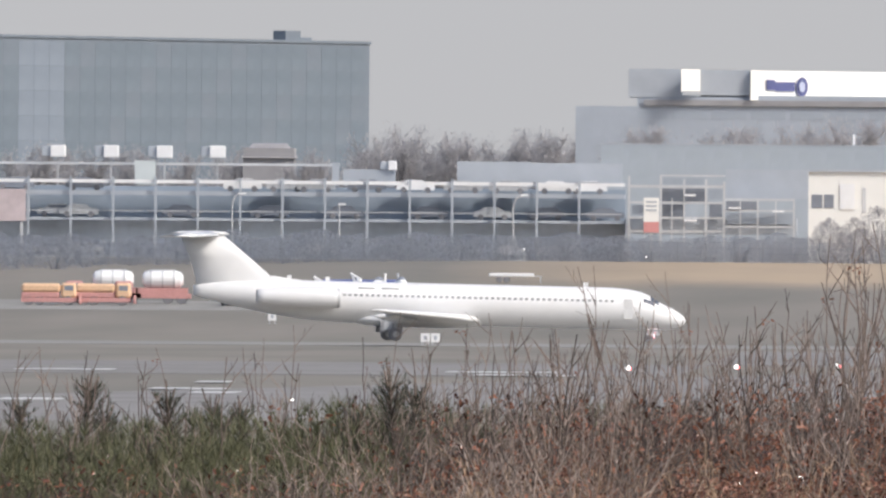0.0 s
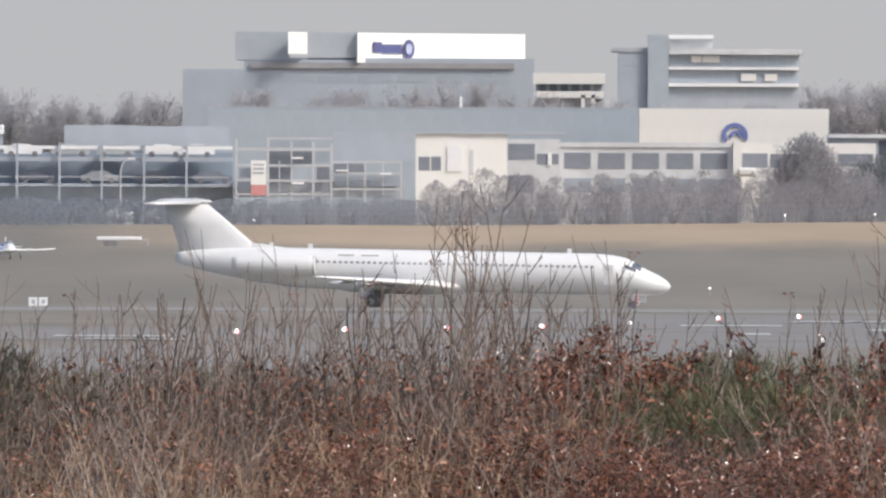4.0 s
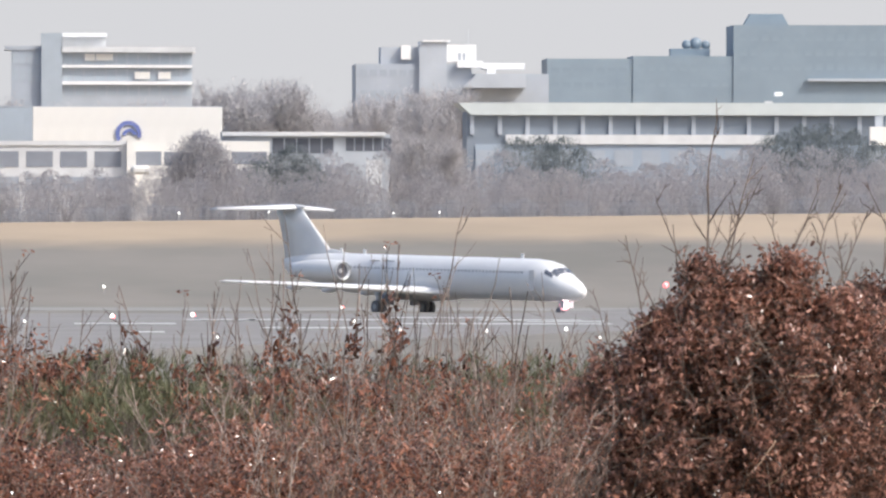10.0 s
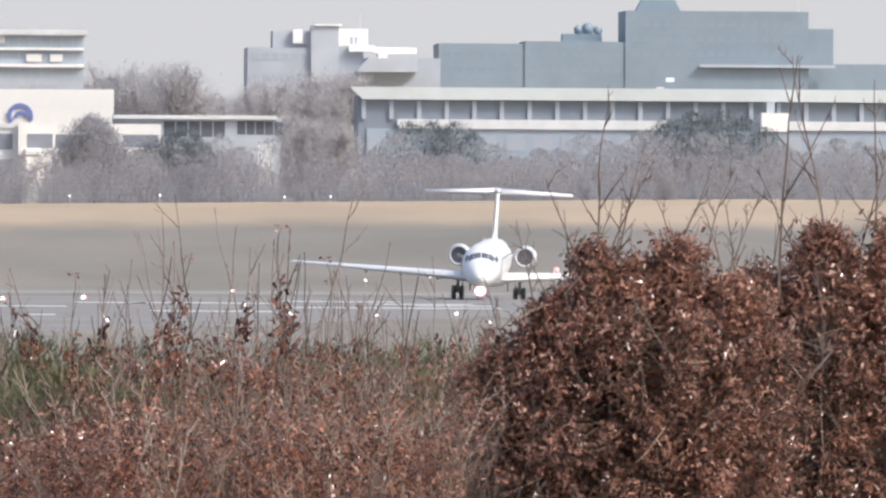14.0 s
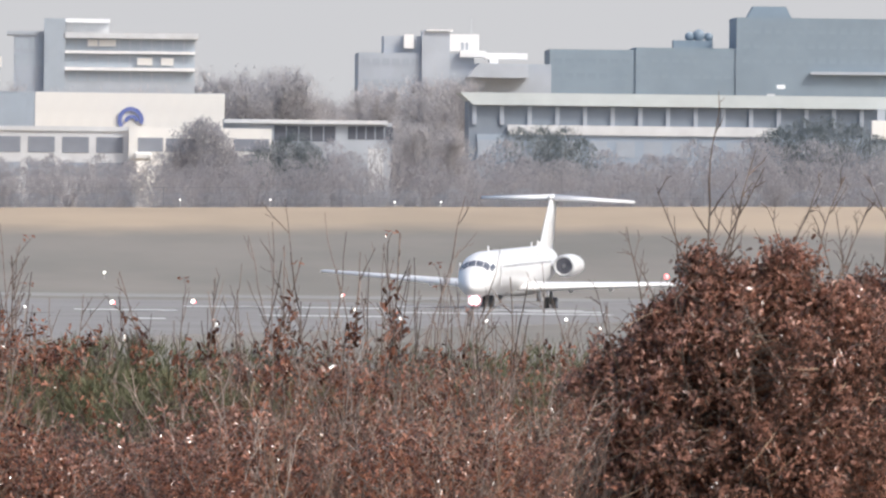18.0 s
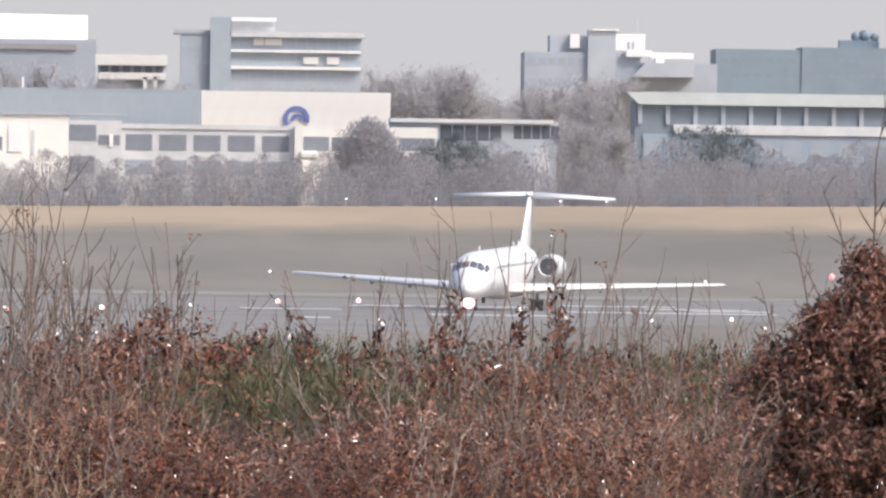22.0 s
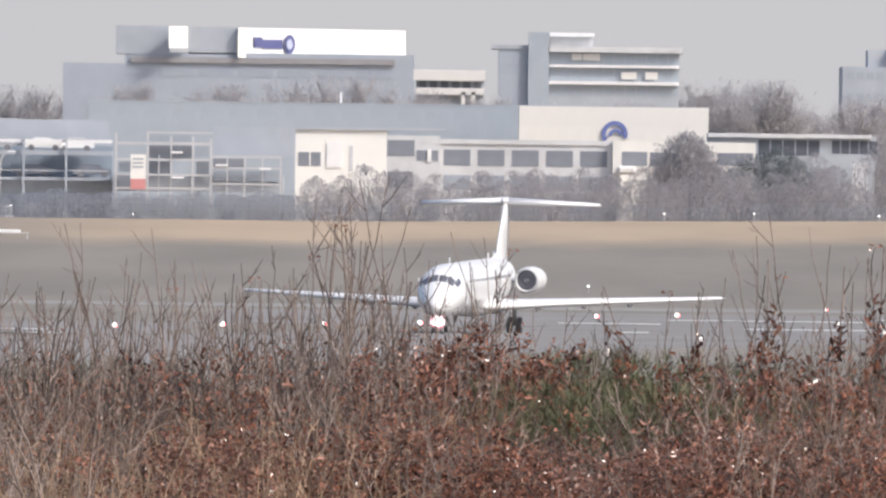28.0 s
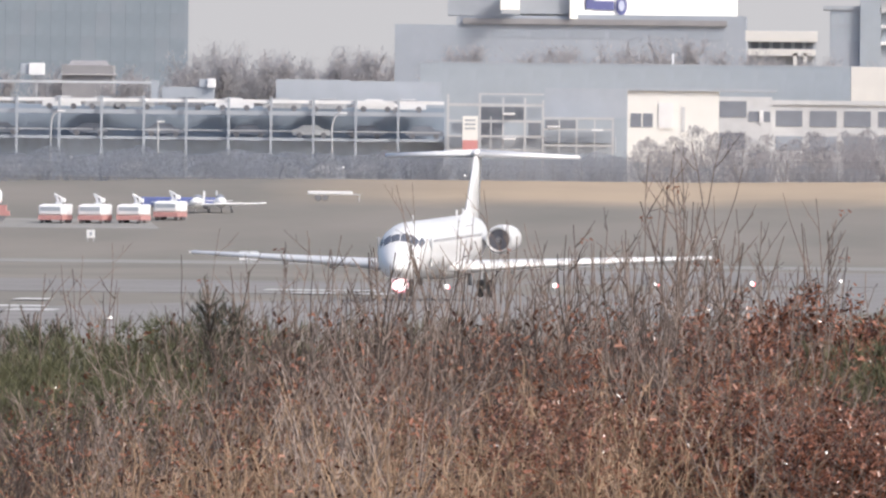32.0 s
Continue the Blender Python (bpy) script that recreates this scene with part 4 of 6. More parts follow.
for i in range(75):
    s = (i + random.random()) / 75
    x = -18.21 + (115.79 - -18.21) * s
    _pl.append((x, random.uniform(3070, 3140), 7.1, random.uniform(4.4, 6.6), i))
for i in range(9):      # the rounded tree
    _pl.append((24.46 + (i - 4) * 0.62, 3184 + i % 3, 7.1, (0.62, 0.76, 0.88, 0.95, 1.0, 0.95, 0.85, 0.74, 0.6)[i] * (17.86 - 7.1), i))
for i in range(13):
    _pl.append((27.75 + (46.35 - 27.75) * (i + random.random()) / 13, 3196 + i % 4, 7.1, (14.72 - 7.1) * random.uniform(0.8, 1.1), i))
for i in range(26):
    _pl.append((54 + 72 * (i + random.random()) / 26, random.uniform(3296, 3318), 7.1, random.uniform(5.5, 8.6), i))
_pl = [p for p in _pl if not (42.2 < p[0] < 45.6 and p[3] > 4.6)]
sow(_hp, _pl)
_eh, _eh2 = 17.00 - 7.1, 18.21 - 7.1
_pl = [(62.91, 3330, 7.1, _eh * 1.0, 0), (92.94, 3329, 7.1, _eh2 * 0.85, 0), (104.95, 3329, 7.1, _eh2 * 0.8, 1), (98.07, 3328, 7.1, _eh2 * 0.92, 1), (66.91, 3328, 7.1, _eh * 0.9, 0), (65.58, 3332, 7.1, _eh, 1), (68.25, 3331, 7.1, _eh, 0), (70.45, 3331, 7.1, _eh * 0.85, 1), (93.94, 3331, 7.1, _eh2 * 0.9, 1),
       (96.61, 3332, 7.1, _eh2, 0), (99.61, 3332, 7.1, _eh2, 1), (102.61, 3332, 7.1, _eh2 * 0.95, 0), (34.80, 3190, 7.1, _eh * 0.9, 1), (36.2, 3190, 7.1, _eh * 0.8, 0), (33.4, 3191, 7.1, _eh * 0.84, 0), (30.6, 3191, 7.1, _eh * 0.7, 1)]
sow(_ev, _pl)

# ---- boundary fence ----
fence = tagged(new("boundary_fence"), "dark wire boundary fence with thin posts", "fence")
_fx0, _fx1 = -113.26, 110.77
_pm = mesh_of(boxes((-0.03, 0.03, -0.03, 0.03, 0, 2.2)), "post", M_FENCE)
_n = int((_fx1 - _fx0) / 3.0)
for i in range(_n):
    p = child("post", _pm, fence)
    p.location = (_fx0 + i * 3.0, 2975, ground_z(_fx0 + i * 3.0, 2975) - 0.05)
for h in (0.3, 0.9, 1.5, 2.1):
    for xa, xb in ((_fx0, -12.0), (-12.0, 92.0), (92.0, _fx1)):
        part("wire_rail", rod((xa, 2974.97, ground_z(xa, 2975) + h), (xb, 2974.97, ground_z(xb, 2975) + h), 0.015, 0.015, 4), M_FENCE, fence)


# ---- airfield lamps ----
def lamp_proto(name, label, lens_mat, r):
    t = thing(name, label, "lamp", group="airfield lamps")
    bm = bmesh.new()
    bmesh.ops.create_cone(bm, cap_ends=True, segments=8, radius1=0.04, radius2=0.035, depth=0.5, matrix=pose(0, 0, -0.4))
    part("stem", bm, M_LAMPBODY, t)
    bm = bmesh.new()
    bmesh.ops.create_cone(bm, cap_ends=True, segments=10, radius1=0.08, radius2=0.1, depth=0.12, matrix=pose(0, 0, -0.14))
    part("housing", bm, M_LAMPBODY, t)
    bm = bmesh.new()
    bmesh.ops.create_uvsphere(bm, u_segments=12, v_segments=8, radius=r, matrix=Matrix.Diagonal((1, 1, 1.1, 1)))
    part("lens", bm, lens_mat, t, smooth=True)
    return t


_lw = lamp_proto("runway_lamp", "lit white airfield lamp on a short stem", M_GLOWWHITE, 0.1)
_le = lamp_proto("runway_lamp", "lit white runway edge lamp with a red halo, on a short stem", M_GLOWWHITE, 0.15)
# Added glowing bead: the red fringe of the white light, no second lens.
_bm = bmesh.new()
bmesh.ops.create_uvsphere(_bm, u_segments=10, v_segments=6, radius=0.11, matrix=pose(0.13, -0.06, -0.02))
part("red_lens", _bm, M_GLOWRED, _le, "small glowing bead for the red halo", True)
# Red lamp's lens enlarged to stand for its bloom.
_lr = lamp_proto("runway_lamp", "lit red airfield lamp on a short stem", M_GLOWRED, 0.23)
LAMPS = [
    (-23.30, 1856, 0.48, 2), (-16.50, 1892, 0.49, 2), (-9.83, 1918, 0.50, 2), (-3.38, 1956, 0.50, 2), (2.86, 2020, 0.52, 0), (9.55, 2111, 0.55, 2), (15.88, 2150, 0.56, 2), (29.42, 2325, 0.60, 2),
    (-20.36, 1540, 0.40, 0), (-12.94, 1586, 0.41, 0), (-36.71, 1500, 0.05, 0), (14.55, 1763, 0.46, 0), (33.18, 1864, 0.48, 0), (39.17, 1899, 0.49, 0), (43.55, 2503, 1.02, 0), (49.77, 2529, 1.31, 0), (62.06, 2568, 1.86, 1),
    (10.83, 2556, 1.69, 0), (-7.90, 2583, 2.12, 0),
]
FAR_LAMPS = [(-48.29, 2968, 8.45), (-35.44, 2968, 7.6), (20.46, 2968, 8.41), (29.93, 2968, 8.54), (43.05, 2968, 8.45), (47.90, 2968, 8.50)]
_protos, _used = (_lw, _lr, _le), set()
for x, y, z, k in LAMPS:
    m = pose(x, y, z)
    if k in _used:
        copy_thing(_protos[k], m)
    else:
        _protos[k].matrix_basis = m
        _used.add(k)
for x, y, z in FAR_LAMPS:
    c = thing("perimeter_lamp", "small lit lamp on a post along the fence", "lamp", (x, y, ground_z(x, y)), 0, "perimeter lamps")
    h = max(0.5, z - ground_z(x, y))
    part("post", boxes((-0.05, 0.05, -0.05, 0.05, -0.1, h)), M_STEEL, c)
    bm = bmesh.new()
    bmesh.ops.create_uvsphere(bm, u_segments=10, v_segments=6, radius=0.085, matrix=pose(0, -0.08, h))
    part("lens", bm, M_GLOWWHITE, c, smooth=True)


# ---- service trucks on the stand ----
def wheels(t, xs, y, r, w):
    me = mesh_of(wheel_bm(r, w), "wheel", M_RUBBER)
    for wx in xs:
        for wy in (-y, y):
            child("wheel", me, t).location = (wx, wy, r)


def tanker(x, y, rz):
    t = thing("airport_tanker", "white tank truck with a red chassis on the stand", "truck", (x, y, ground_z(x, y)), rz, "service trucks on the stand")
    part("chassis", boxes((-3.6, 3.6, -1.2, 1.2, 0.5, 0.95)), M_TRUCKRED, t)
    bm = bmesh.new()
    box(bm, 1.9, 3.6, -1.2, 1.2, 0.95, 2.1, 0.2)
    cab = part("cab", bm, M_TRUCKRED, t)
    part("windscreen", boxes((3.58, 3.63, -1.0, 1.0, 1.4, 1.9)), M_DARK, cab)
    part("side_window", boxes((2.4, 3.3, -1.23, -1.19, 1.4, 1.9), (2.4, 3.3, 1.19, 1.23, 1.4, 1.9)), M_DARK, cab)
    part("cradle", boxes((-3.3, 1.6, -1.0, 1.0, 0.95, 1.5)), M_TRUCKRED, t)
    tank = part("tank", loft([(-0.9 + d, 2.3, w, h) for d, w, h in ((-1.95, 0.5, 0.42), (-1.7, 0.85, 0.72), (-1.2, 1.02, 0.86), (0.0, 1.05, 0.9), (1.2, 1.02, 0.86), (1.7, 0.85, 0.7), (1.9, 0.5, 0.4))], 18), M_WHITE, t, "rounded white tank")
    for d in (-1.1, 0.0, 1.1):
        part("tank_band", loft([(-0.9 + d - 0.06, 2.3, 1.07, 0.92), (-0.9 + d + 0.06, 2.3, 1.07, 0.92)], 18), M_STEEL, tank)
    part("walkway", boxes((-2.0, 0.2, -0.35, 0.35, 3.17, 3.24)), M_STEEL, tank)
    wheels(t, (2.7, -1.4, -2.7), 1.0, 0.48, 0.34)


def snow_plough(x, y, rz):
    t = thing("snow_plough", "orange snow plough truck with a red body on the stand", "truck", (x, y, ground_z(x, y)), rz, "service trucks on the stand")
    part("chassis", boxes((-2.6, 2.6, -1.2, 1.2, 0.3, 0.7)), M_TRUCKRED, t)
    bm = bmesh.new()
    box(bm, -2.6, 1.0, -1.2, 1.2, 0.7, 1.2, 0.08)
    part("body", bm, M_TRUCKRED, t)
    bm = bmesh.new()
    box(bm, -2.6, 1.1, -1.22, 1.22, 1.2, 2.05, 0.22)
    part("hopper", bm, M_TRUCKORANGE, t)
    bm = bmesh.new()
    box(bm, 1.15, 2.6, -1.2, 1.2, 0.7, 2.1, 0.2)
    cab = part("cab", bm, M_TRUCKORANGE, t)
    part("windscreen", boxes((2.58, 2.63, -1.0, 1.0, 1.4, 1.9)), M_DARK, cab)
    part("side_window", boxes((1.5, 2.3, -1.23, -1.19, 1.4, 1.85)), M_DARK, cab)
    bm = bmesh.new()
    box(bm, 2.8, 3.05, -1.5, 1.5, 0.15, 0.95, 0.06)
    part("plough", bm, M_TRUCKRED, t)
    part("plough_arm", boxes((2.5, 2.85, -0.5, -0.38, 0.4, 0.55), (2.5, 2.85, 0.38, 0.5, 0.4, 0.55)), M_STEEL, t)
    wheels(t, (1.8, -0.9, -1.9), 1.0, 0.45, 0.32)


def lift_truck(x, y, rz):
    t = thing("deicing_truck", "white and red truck with a folded bucket arm", "truck", (x, y, ground_z(x, y)), rz, "service trucks on the stand")
    part("chassis", boxes((-2.5, 2.5, -1.15, 1.15, 0.3, 0.75)), M_TRUCKRED, t)
    bm = bmesh.new()
    box(bm, -2.5, 1.2, -1.15, 1.15, 0.75, 1.8, 0.1)
    part("tank", bm, M_WHITE, t)
    bm = bmesh.new()
    box(bm, 1.3, 2.5, -1.15, 1.15, 0.75, 1.7, 0.15)
    cab = part("cab", bm, M_WHITE, t)
    part("windscreen", boxes((2.48, 2.53, -0.95, 0.95, 1.15, 1.55)), M_GREY, cab)
    part("turret", rod((0, 0.3, 1.78), (0, 0.3, 2.0), 0.35, 0.3, 12), M_WHITE, t)
    part("lower_arm", rod((0, 0.3, 1.95), (0, -0.05, 2.75), 0.13, 0.1), M_WHITE, t)
    part("upper_arm", rod((0.12, -0.1, 2.75), (0.12, 0.75, 2.3), 0.1, 0.08), M_WHITE, t)
    bm = bmesh.new()
    box(bm, -0.2, 0.45, 0.55, 0.95, 1.95, 2.35, 0.06)
    part("bucket", bm, M_WHITE, t)
    wheels(t, (1.7, -0.8, -1.8), 0.95, 0.42, 0.3)


snow_plough(-87.9, 2654, 0)
snow_plough(-82.8, 2655, 0)
tanker(-83.1, 2664, 180)
tanker(-78.4, 2664, 180)
tanker(-97.9, 2662, 180)
for px, y in ((-70.3, 2657), (-66.6, 2658), (-63.0, 2660), (-59.9, 2676)):
    lift_truck(px, y, -100)

# ---- a long blue container trailer behind the parked aeroplanes ----
_tx, _ty = -60.0, 2726
t = thing("container_trailer", "long low blue container on a trailer", "trailer", (_tx, _ty, ground_z(_tx, _ty)))
_bm = bmesh.new()
box(_bm, -3.8, 3.8, -1.2, 1.2, 0.35, 1.1, 0.05)
body_ = part("container", _bm, M_BLUEMARK, t)
for i in range(12):
    part("rib", boxes((-3.65 + i * 0.65, -3.5 + i * 0.65, -1.24, -1.2, 0.4, 1.05)), M_BLUEMARK, body_)
part("bed", boxes((-3.7, 3.7, -1.0, 1.0, 0.25, 0.35)), M_STEEL, t)
wheels(t, (-2.6, -1.9, 2.4), 0.9, 0.25, 0.2)


# ---- small parked aeroplanes ----
def light_plane(x, y, z, rz):
    t = thing("light_aircraft", "small white single-engined aeroplane parked on the grass", "airplane", (x, y, z), rz, "parked light aircraft")
    part("fuselage", loft([(a, zc, w, h) for a, zc, w, h in ((2.3, 0.95, 0.1, 0.1), (2.15, 0.95, 0.4, 0.36), (1.5, 0.98, 0.5, 0.44), (0.6, 1.02, 0.55, 0.52), (-0.6, 1.04, 0.52, 0.5), (-2.0, 1.06, 0.3, 0.3), (-3.9, 1.1, 0.1, 0.14))], 16), M_WHITE, t, smooth=True)
    part("canopy", loft([(a, 1.4, w, h) for a, w, h in ((1.0, 0.1, 0.05), (0.7, 0.38, 0.25), (0.0, 0.44, 0.38), (-0.7, 0.38, 0.3), (-1.3, 0.15, 0.08))], 14), M_DARK, t, smooth=True)
    for side in (1, -1):
        part("wing", airfoil(bmesh.new(), [(side * 0.35, 0.9, 1.5, 0.72, 0.14), (side * 4.4, 0.75, 1.1, 0.95, 0.14)]), M_WHITE, t, smooth=True)
        part("tailplane", airfoil(bmesh.new(), [(side * 0.05, -3.1, 0.8, 1.15, 0.1), (side * 1.5, -3.25, 0.6, 1.15, 0.1)]), M_WHITE, t, smooth=True)
        part("leg", rod((0.1, side * 1.0, 0.72), (0.1, side * 1.15, 0.2), 0.05, 0.05), M_STEEL, t)
    bm = bmesh.new()
    box(bm, -3.95, -3.25, -0.05, 0.05, 1.15, 2.1, 0.03)
    for v in bm.verts:
        v.co.x -= 0.35 * (v.co.z - 1.15)
    part("tail_fin", bm, M_WHITE, t)
    part("nose_leg", rod((1.6, 0, 0.6), (1.65, 0, 0.2), 0.05, 0.05), M_STEEL, t)
    part("propeller", boxes((2.3, 2.36, -0.85, 0.85, 0.89, 1.01)), M_STEEL, t)
    me = mesh_of(wheel_bm(0.2, 0.12), "wheel", M_RUBBER)
    for p in ((1.65, 0, 0.2), (0.1, -1.15, 0.2), (0.1, 1.15, 0.2)):
        child("wheel", me, t).location = p


for px, y, rz in ((-58.0, 2708, -98), (-55.9, 2710, -84)):
    light_plane(px, y, ground_z(px, y), rz)

_tx, _ty = -46.30, 2770
t = thing("flat_trailer", "low white flat trailer parked on the grass", "trailer", (_tx, _ty, ground_z(_tx, _ty)))
_bm = bmesh.new()
box(_bm, -2.2, 2.2, -0.8, 0.8, 0.6, 0.95, 0.06)
part("bed", _bm, M_WHITE, t)
for x in (-1.2, -0.5):
    w = child("wheel", mesh_of(wheel_bm(0.3, 0.2), "wheel", M_RUBBER), t)
    w.location = (x, -0.7, 0.3)
    w = child("wheel", w.data, t)
    w.location = (x, 0.7, 0.3)
part("drawbar", boxes((2.2, 3.0, -0.05, 0.05, 0.6, 0.7)), M_STEEL, t)
part("jack_leg", boxes((2.8, 2.9, -0.05, 0.05, 0.0, 0.65)), M_STEEL, t)

# ---- taxiway signs ----
for px, y in ((-47.93, 2425), (-47.05, 2425), (-64.96, 2578)):
    s = thing("taxiway_sign", "low white guidance board beside the taxiway", "sign", (px, y, ground_z(px, y)), 0, "taxiway boards")
    part("board", boxes((-0.38, 0.38, -0.1, 0.1, 0.3, 1.05)), M_WHITE, s)
    for lx in (-0.25, 0.25):
        part("leg", boxes((lx - 0.04, lx + 0.04, -0.05, 0.05, 0, 0.32)), M_STEEL, s)
    part("text_bar", boxes((-0.12, 0.12, -0.115, -0.1, 0.5, 0.85)), M_GREY, s)

# ---- heath shrubs in front ----
def shoot(g, p, d, length, r, depth=2, wob=0.06, lift=0.04, fork=0.5):
    """A tapering shoot that throws up side twigs; returns its points and those of the twigs."""
    n = max(4, min(11, int(length / 0.13)))
    pts, _ = way(p, d, length, n, wob, lift)
    g.tube(pts, r, max(0.0026, r * 0.36), 4 if r > 0.007 else 3)
    ends = [pts]
    if depth:
        for j in range(max(1, int(n * 0.3)), n + 1):
            if random.random() < fork:
                run = (pts[j] - pts[j - 1]).normalized()
                ln = length * random.uniform(0.12, 0.36) * (1.2 - 0.7 * j / n)
                ends += shoot(g, pts[j - 1].lerp(pts[j], random.random()), tilted(run, random.uniform(0.35, 0.9)), max(0.08, ln), max(0.0036, r * 0.55), depth - 1, wob * 1.1, lift * 1.6, fork)
    return ends


def bunch(g, p, n, reach, big=1.0):
    """Curled leaves hanging together at the end of a twig."""
    for _ in range(int(n * 1.45)):
        g.leaf(p + Vector((random.gauss(0, reach), random.gauss(0, reach), random.gauss(-reach * 0.4, reach * 1.15))), random.triangular(0.038, 0.102, 0.06) * big)


def oak_shrub(seed, height=2.0, spread=0.9, leafy=0.68, stems=8):
    random.seed(seed)
    wood, leaves = Grow(), Grow()
    for i in range(stems):
        a = 6.28 * i / stems + random.uniform(-0.4, 0.4)
        p = Vector((math.cos(a), math.sin(a), 0)) * 0.2 * random.random()
        lean = random.uniform(0.05, 0.5) * spread
        pts, d = way(p, Vector((math.cos(a) * lean, math.sin(a) * lean, 1)), height * random.uniform(0.6, 1.0), 10, 0.1, 0.02)
        wood.tube(pts, 0.012, 0.0045, 4)
        for j in range(2, 11):
            for _ in range(2):
                q = pts[j].lerp(pts[j - 1], random.random())
                runs = shoot(wood, q, tilted(Vector((0, 0, 1)), random.uniform(0.4, 1.15)), height * random.uniform(0.14, 0.3) * spread, 0.0052, 1, 0.14, 0.04, 0.38)
                if random.random() < leafy:
                    for run in runs:
                        bunch(leaves, run[-1], random.randint(6, 10), 0.05)
                        bunch(leaves, run[len(run) // 2], random.randint(1, 5), 0.04)
    t = thing("oak_shrub", "young oak shrub holding bunches of curled brown leaves" if leafy > 0.4 else "thin oak shrub with few brown leaves", "shrub", group="oak shrubs on the heath")
    child("wood", wood.mesh("wood", M_PALETWIG), t)
    child("foliage", leaves.mesh("foliage", M_BUSHLEAF if seed % 4 == 1 else M_OAKLEAF), t, "curled brown oak leaves")
    return t


def bare_shrub(seed, height=2.6, stems=7, spread=0.22, fork=0.5, buds=0.0, r=0.013, pale=False):
    random.seed(seed)
    wood, leaves = Grow(), Grow()
    for i in range(stems):
        p = Vector((random.gauss(0, 0.16), random.gauss(0, 0.12), 0))
        ln = height * (1.0 if i == 0 else random.uniform(0.5, 0.97))
        runs = shoot(wood, p, Vector((random.gauss(0, spread), random.gauss(0, spread), 1)), ln, r * random.uniform(0.8, 1.15), 2, 0.07, 0.03, fork)
        for run in runs:
            if random.random() < buds:
                bunch(leaves, run[-1], 4, 0.03, 0.9)
    t = thing("bare_shrub", "leafless shrub of tangled pale grey twigs" if pale else "leafless shrub of thin upright grey-brown twigs", "shrub", group="bare shrubs on the heath")
    child("wood", wood.mesh("wood", M_GREYTWIG if pale else M_TWIG), t)
    if leaves.v:
        child("foliage", leaves.mesh("foliage", M_OAKLEAF), t, "last dead brown leaves")
    return t


def brush(seed):
    """Low dense undergrowth of fine crossing twigs."""
    random.seed(seed)
    wood, leaves = Grow(), Grow()
    for i in range(26):
        p = Vector((random.gauss(0, 0.3), random.gauss(0, 0.25), 0))
        runs = shoot(wood, p, Vector((random.gauss(0, 0.35), random.gauss(0, 0.3), 1)), random.uniform(0.7, 1.5), 0.0068, 2, 0.12, 0.01, 0.6)
        for run in runs[1:]:
            if random.random() < 0.1:
                bunch(leaves, run[-1], 3, 0.035, 0.85)
    t = thing("brushwood", "low tangle of fine brown twigs, darkened like shaded gaps", "shrub", group="brushwood on the heath")
    child("wood", wood.mesh("wood", M_BRUSH), t)
    child("foliage", leaves.mesh("foliage", M_OAKLEAF), t, "a few dead brown leaves")
    return t


def broom(seed):
    random.seed(seed)
    wood, green = Grow(), Grow()
    for i in range(64):
        p = Vector((random.gauss(0, 0.26), random.gauss(0, 0.22), 0))
        pts, d = way(p, Vector((random.gauss(0, 0.34), random.gauss(0, 0.3), 1)), random.uniform(0.9, 1.6), 5, 0.12, 0.0)
        wood.tube(pts, 0.007, 0.003, 3)
        for q in pts[1:]:
            for _ in range(15):
                e = q + tilted(d, random.uniform(0.2, 1.0)) * random.uniform(0.08, 0.26)
                green.blade(q, e, 0.0046, Vector((random.gauss(0, 0.02), 0, 0)))
    t = thing("broom_bush", "dull green broom bush of fine upright stems", "shrub", group="broom bushes on the heath")
    child("wood", wood.mesh("wood", M_BROOM), t)
    child("foliage", green.mesh("foliage", M_BROOM), t)
    return t


def young_pine(seed, height=2.0):
    random.seed(seed)
    wood, green = Grow(), Grow()
    pts, d = way(Vector((0, 0, 0)), Vector((0, 0, 1)), height, 8, 0.02, 0.05)
    wood.tube(pts, 0.03, 0.008, 6)
    for j in range(1, 22):
        f = j / 24
        q = pts[int(f * 8)].lerp(pts[int(f * 8) + 1], f * 8 % 1)
        for k in range(6):
            a = 6.28 * k / 6 + j * 1.3 + random.uniform(-0.3, 0.3)
            dd = Vector((math.cos(a), math.sin(a), random.uniform(0.3, 0.8)))
            bp, bd = way(q, dd, max(0.14, 0.8 * (1.03 - f) ** 0.7) * random.uniform(0.7, 1.15), 3, 0.1, 0.14)
            wood.tube(bp, 0.007, 0.003, 3)
            for r0, r1 in zip(bp, bp[1:]):
                for _ in range(11):
                    s = r0.lerp(r1, random.random())
                    green.blade(s, s + tilted(bd, random.uniform(0.3, 1.2)) * random.uniform(0.04, 0.09), 0.0035, Vector())
    for k in range(26):
        s = pts[-1].lerp(pts[-2], random.random() * 0.8)
        green.blade(s, s + tilted(Vector((0, 0, 1)), random.uniform(0.3, 0.9)) * 0.05, 0.003, Vector())
    for k in range(5):           # stout upright shoots at the top
        a = k * 2.4
        bp, bd = way(pts[-2].lerp(pts[-3], random.random()), Vector((math.cos(a) * 0.5, math.sin(a) * 0.5, 1)), random.uniform(0.16, 0.4), 3, 0.06, 0.1)
        wood.tube(bp, 0.013, 0.009, 5)
        for r0, r1 in zip(bp, bp[1:]):
            for _ in range(5):
                s = r0.lerp(r1, random.random())
                green.blade(s, s + tilted(bd, random.uniform(0.3, 0.8)) * 0.07, 0.0035, Vector())
    t = thing("young_pine", "young dark green pine with an upright leader", "tree", group="young pines on the heath")
    child("trunk", wood.mesh("trunk", M_TWIG), t)
    child("foliage", green.mesh("foliage", M_PINE), t)
    return t


